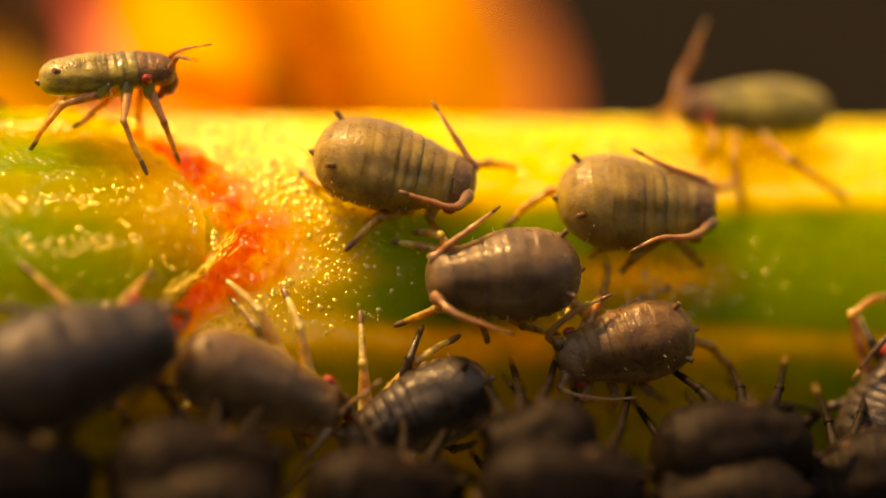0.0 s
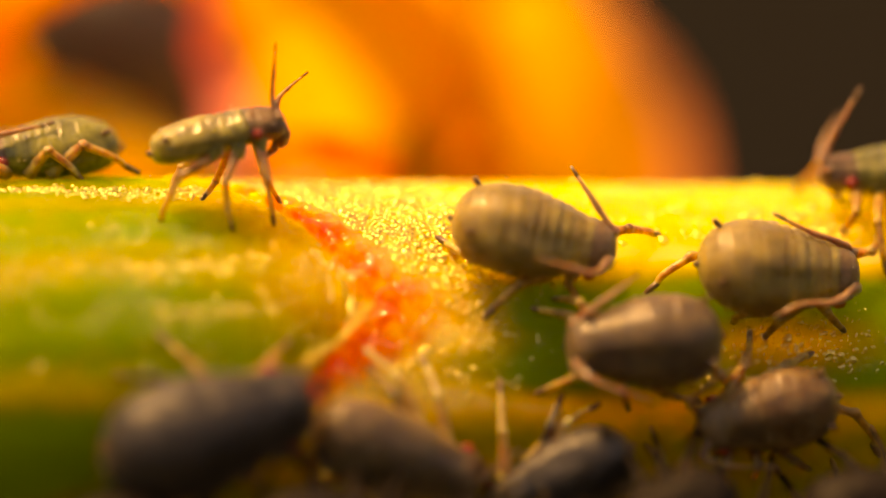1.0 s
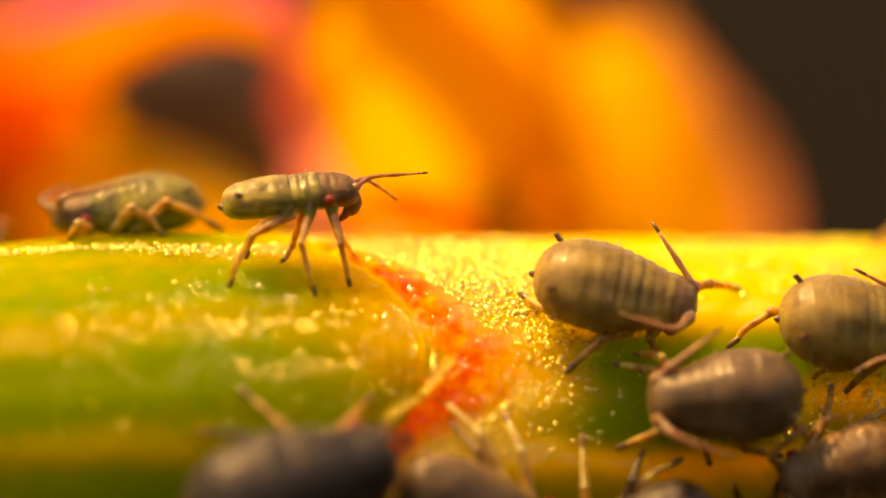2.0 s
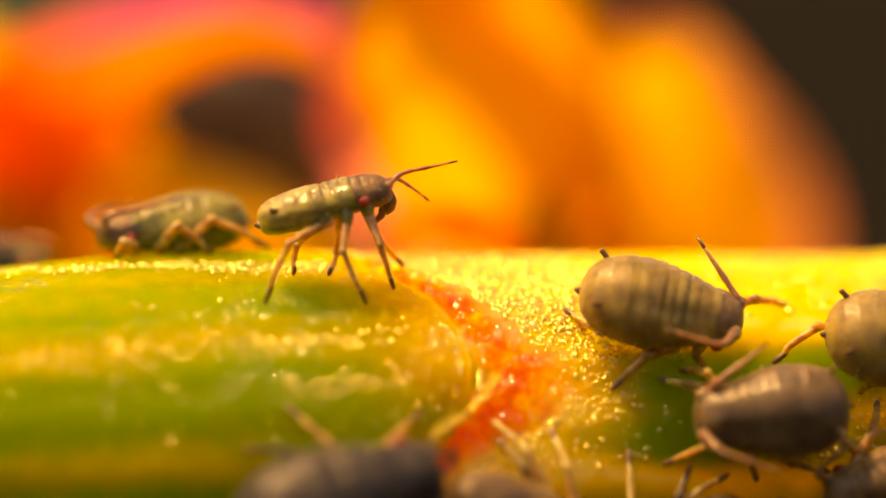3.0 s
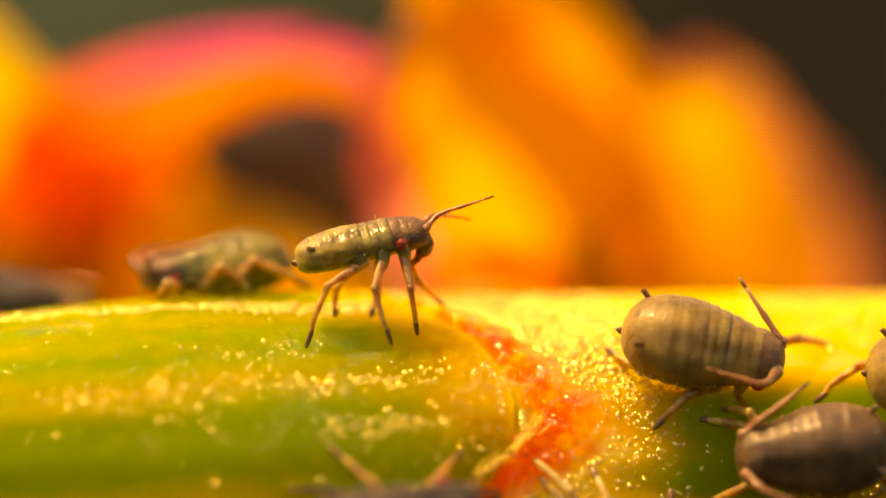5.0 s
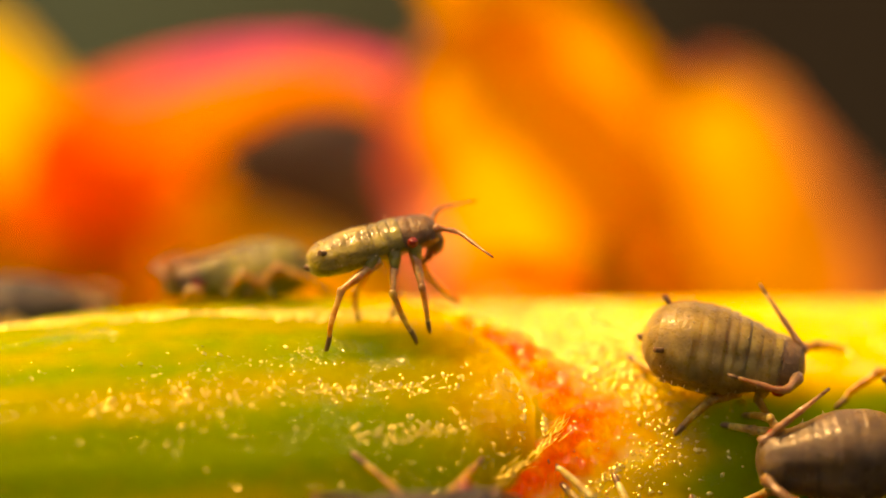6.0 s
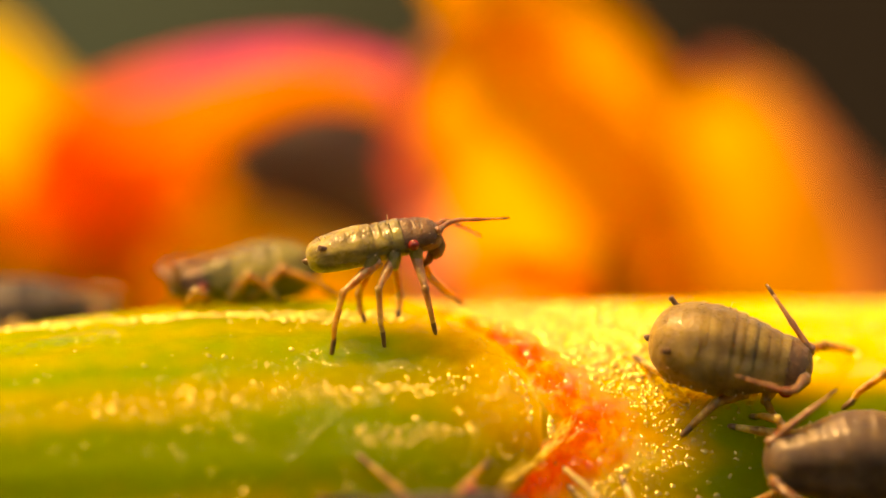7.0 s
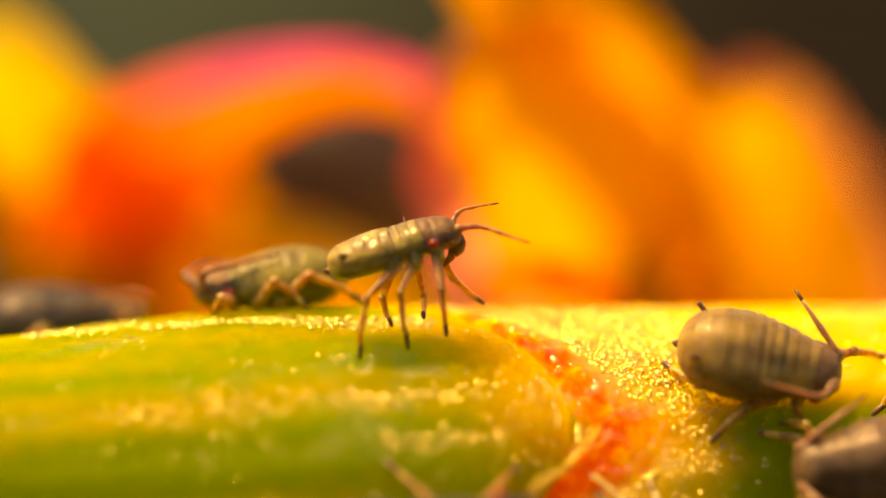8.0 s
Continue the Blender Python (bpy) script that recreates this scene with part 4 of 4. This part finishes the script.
petal(blossom, [(-2.99, 12, -1.63), (-2.79, 11, -0.56), (-2.84, 10, 0.01)], [1.39, 1.38, 0.88], M_PET_DUSK, "burnt orange petal low behind the stem", cup=0.4)
petal(blossom, [(-4.12, 6.5, 0.62), (-3.18, 6, 0.7), (-2.32, 5.5, 0.48), (-1.47, 5, 0.07), (-0.71, 5, -0.37)], [0.19, 0.35, 0.37, 0.29, 0.19], M_PET_FOLD, "folded golden petal edge", cup=0.15, slope=-1.0)
# added sheet behind the arch; its colour supplies the gap's darkness
petal(blossom, [(-2.94, 13, -0.24), (-2.59, 12.5, 0.92), (-2.08, 12, 2.14), (-1.84, 12, 2.88)], [1.24, 1.57, 1.56, 0.98], M_PET_GAP, "grey-brown sheet added behind the blossom's gap to darken it", cup=0.4)
petal(blossom, [(1.43, 10.8, -0.96), (1.28, 8.8, 0.17), (0.82, 6.3, 1.39), (0.2, 5.2, 2.48), (-0.29, 4.8, 3.03), (-0.52, 4.8, 3.34)], [1.21, 1.7, 1.89, 1.56, 0.91, 0.38], M_PET_ORANGE, "broad orange petal with a pink margin", cup=0.25)
petal(blossom, [(2.24, 11, 0.33), (2.0, 9.2, 1.52), (1.69, 7.5, 2.51), (1.12, 6, 3.31), (0.35, 5, 3.87), (-0.41, 4.5, 4.45)], [0.89, 0.95, 0.9, 0.81, 0.76, 0.45], M_PET_DUSK, "upright orange petal with a redder edge", cup=0.4)
petal(blossom, [(4.27, 11.1, -1.62), (4.04, 10.4, -0.15), (3.48, 9.4, 1.04), (3.16, 8.4, 1.9), (3.06, 7.8, 2.47), (3.03, 7.6, 2.73)], [1.87, 1.94, 1.66, 1.26, 0.82, 0.35], M_PET_YELLOW, "golden yellow petal with a pink edge", cup=0.6)
petal(blossom, [(1.77, 7.6, -0.93), (1.76, 7.3, -0.23), (1.8, 7.2, 0.36)], [0.63, 0.48, 0.23], M_PET_OLIVE, "shaded olive-green sepal between the petals", cup=0.3)
petal(blossom, [(2.77, 5, -0.75), (2.61, 4.5, 0.01), (2.45, 4.4, 0.5)], [0.68, 0.49, 0.23], M_PET_RED, "small red petal tip", cup=0.2)
petal(blossom, [(1.68, 3.4, -0.22), (1.09, 3.4, 0.01), (0.42, 3.4, 0.12), (-0.33, 3.6, -0.07)], [0.15, 0.25, 0.28, 0.21], M_PET_CORAL, "small pinkish-orange petal tip", cup=0.15, slope=-0.8)

# ---- ground and distance ----
gv = [(-150, -150, -0.3), (150, -150, -0.3), (150, 150, -0.3), (-150, 150, -0.3)]
tagged(new("ground", mesh("ground", gv, [(0, 1, 2, 3)], soil_skin(), False)), "dark garden soil", "ground", kind="structure")
ring, n = [], 64
for rad, z in ((0.60, -0.3), (0.60, 0.06), (0.63, 0.16), (0.66, 0.16), (0.66, -0.3)):
    for k in range(n):
        a = 2 * math.pi * k / n
        ring.append((rad * math.sin(a), rad * math.cos(a), z))
bd = new("backdrop", mesh("backdrop", ring, grid_faces(5, n), backdrop_skin(), True))
tagged(bd, "dim blurred brown and green foliage all around the plant", "backdrop", kind="structure")


def motions():
    # the walker rocks and backs off along the node while its feet hold the skin
    body = [  # seconds, x, z of the body's middle in mm, nose-up degrees
        (0.0, -0.403, 0.233, 6.9),
        (0.3, -0.504, 0.213, 11.5),
        (0.5, -0.522, 0.300, 11.9),
        (1.0, -0.713, 0.296, 15.0),
        (1.5, -0.696, 0.339, 15.1),
        (1.7, -0.741, 0.242, 7.0),
        (2.8, -0.981, 0.296, 16.3),
        (3.0, -0.973, 0.359, 16.8),
        (3.5, -0.883, 0.335, 8.0),
        (4.0, -0.976, 0.306, 10.3),
        (4.2, -1.007, 0.298, 12.4),
        (5.5, -1.073, 0.418, 15.4),
        (6.0, -1.171, 0.438, 17.6),
        (6.5, -1.211, 0.454, 16.3),
        (7.0, -1.230, 0.463, 12.9),
        (7.5, -1.318, 0.501, 17.2),
        (8.0, -1.315, 0.494, 18.1),
    ]
    steps = {  # feet, seconds and place in mm
        (3, -1): [(0.0, -1.282, -1.775, -0.681), (0.3, -1.432, -1.970, -0.815), (1.0, -1.311, -1.820, -0.711), (1.5, -1.374, -1.925, -0.783), (1.7, -1.388, -1.945, -0.798), (2.8, -1.721, -2.035, -0.864), (3.5, -1.697, -2.005, -0.842), (4.2, -1.737, -2.095, -0.910), (5.5, -1.708, -1.975, -0.818), (6.0, -1.725, -1.965, -0.812), (6.5, -1.736, -1.985, -0.826), (7.0, -1.732, -1.995, -0.835), (7.5, -1.695, -1.945, -0.797), (8.0, -1.709, -1.960, -0.806)],
        (2, -1): [(0.0, 0.127, -2.320, -1.116), (0.3, 0.139, -2.330, -1.125), (1.0, -0.509, -1.980, -0.821), (1.5, -0.495, -2.115, -0.929), (1.7, -0.495, -2.165, -0.972), (2.8, -0.434, -2.140, -0.952), (3.5, -0.459, -2.110, -0.924), (4.2, -0.680, -2.320, -1.117), (5.5, -0.662, -2.250, -1.048), (6.0, -0.626, -1.935, -0.789), (6.5, -1.123, -2.060, -0.884), (7.0, -1.119, -2.055, -0.880), (7.5, -1.116, -2.040, -0.870), (8.0, -1.152, -1.965, -0.810)],
        (1, -1): [(0.0, 0.529, -1.830, -0.923), (0.3, 0.200, -2.110, -0.947), (1.0, -0.022, -1.930, -0.790), (1.5, -0.052, -1.970, -0.817), (1.7, -0.051, -1.975, -0.819), (2.8, -0.031, -2.015, -0.849), (3.5, -0.209, -1.970, -0.814), (4.2, -0.188, -1.990, -0.830), (5.5, -0.413, -2.015, -0.850), (6.0, -0.438, -1.970, -0.817), (6.5, -0.420, -2.010, -0.847), (7.0, -0.417, -2.025, -0.856), (7.5, -0.400, -2.080, -0.901), (8.0, -0.637, -2.020, -0.854)],
    }
    rest, rows, keyed = WALKER_REST, [], []
    nose = math.degrees(math.asin(rest.col[0][2]))
    for t, x, z, up in body:
        m = rest.copy()
        m.translation = (0, 0, 0)
        m = Matrix.Rotation(radians(nose - up), 4, "Y") @ m
        m.translation = slant((x, -1.80, z))
        keyed.append((t, m))
        place = m.copy()
        place.translation = m.translation * MM
        rows.append((t, place))
    walk(WALKER, rows)
    for key, (leg, hip, foot) in WALKER_LEGS.items():
        line, rest_way = [], (foot - hip)
        spots = steps.get(key)
        for t, m in keyed:
            goal = rest @ foot
            if spots:
                for (t0, *a), (t1, *b) in zip(spots, spots[1:]):
                    if t0 <= t <= t1:
                        goal = slant(Vector(a).lerp(Vector(b), smooth01((t - t0) / (t1 - t0))))
            way = m.inverted() @ goal - hip
            turn = rest_way.rotation_difference(way).to_matrix().to_4x4()
            line.append((t, Matrix.Translation(hip * MM) @ turn))
        walk(leg, line)
    feel = [c for c in WALKER.children if c.name.startswith("antenna")]
    sway = [  # seconds, lift and swing in degrees of the near and the far feeler
        (0.0, 45, 78, 80, 60), (0.3, 0, 0, 55, 0), (0.7, 20, 0, 40, 0), (1.0, 78, 0, 85, 0), (1.5, 3, 0, 30, 0), (2.8, 0, 0, 10, 0), (3.5, 0, 0, 0, 15), (4.2, 8, 0, 30, 0),
        (5.5, 10, 25, 40, 0), (6.0, -40, 55, 52, 0), (6.5, 28, 45, 60, 20), (7.0, -6, 0, 20, 0), (7.4, 2, 0, 30, 0), (7.8, 20, 0, 60, 0), (8.0, -26, 35, 50, 0)]
    tall = [c for c in WATCHER.children if c.name.startswith("antenna")][0]
    walk(tall, [(t, tall.matrix_basis.copy() @ Matrix.Rotation(radians(a), 4, "Y")) for t, a in ((0.0, 0.0), (0.3, 0.0), (1.0, -9.0), (1.5, -5.0), (8.0, -5.0))])
    for ant, a, b in ((feel[1], 1, 2), (feel[0], 3, 4)):
        base = ant.matrix_basis.copy()
        walk(ant, [(row[0], base @ Matrix.Rotation(radians(-row[a]), 4, "Y") @ Matrix.Rotation(radians(row[b] * -1), 4, "Z")) for row in sway])


motions()
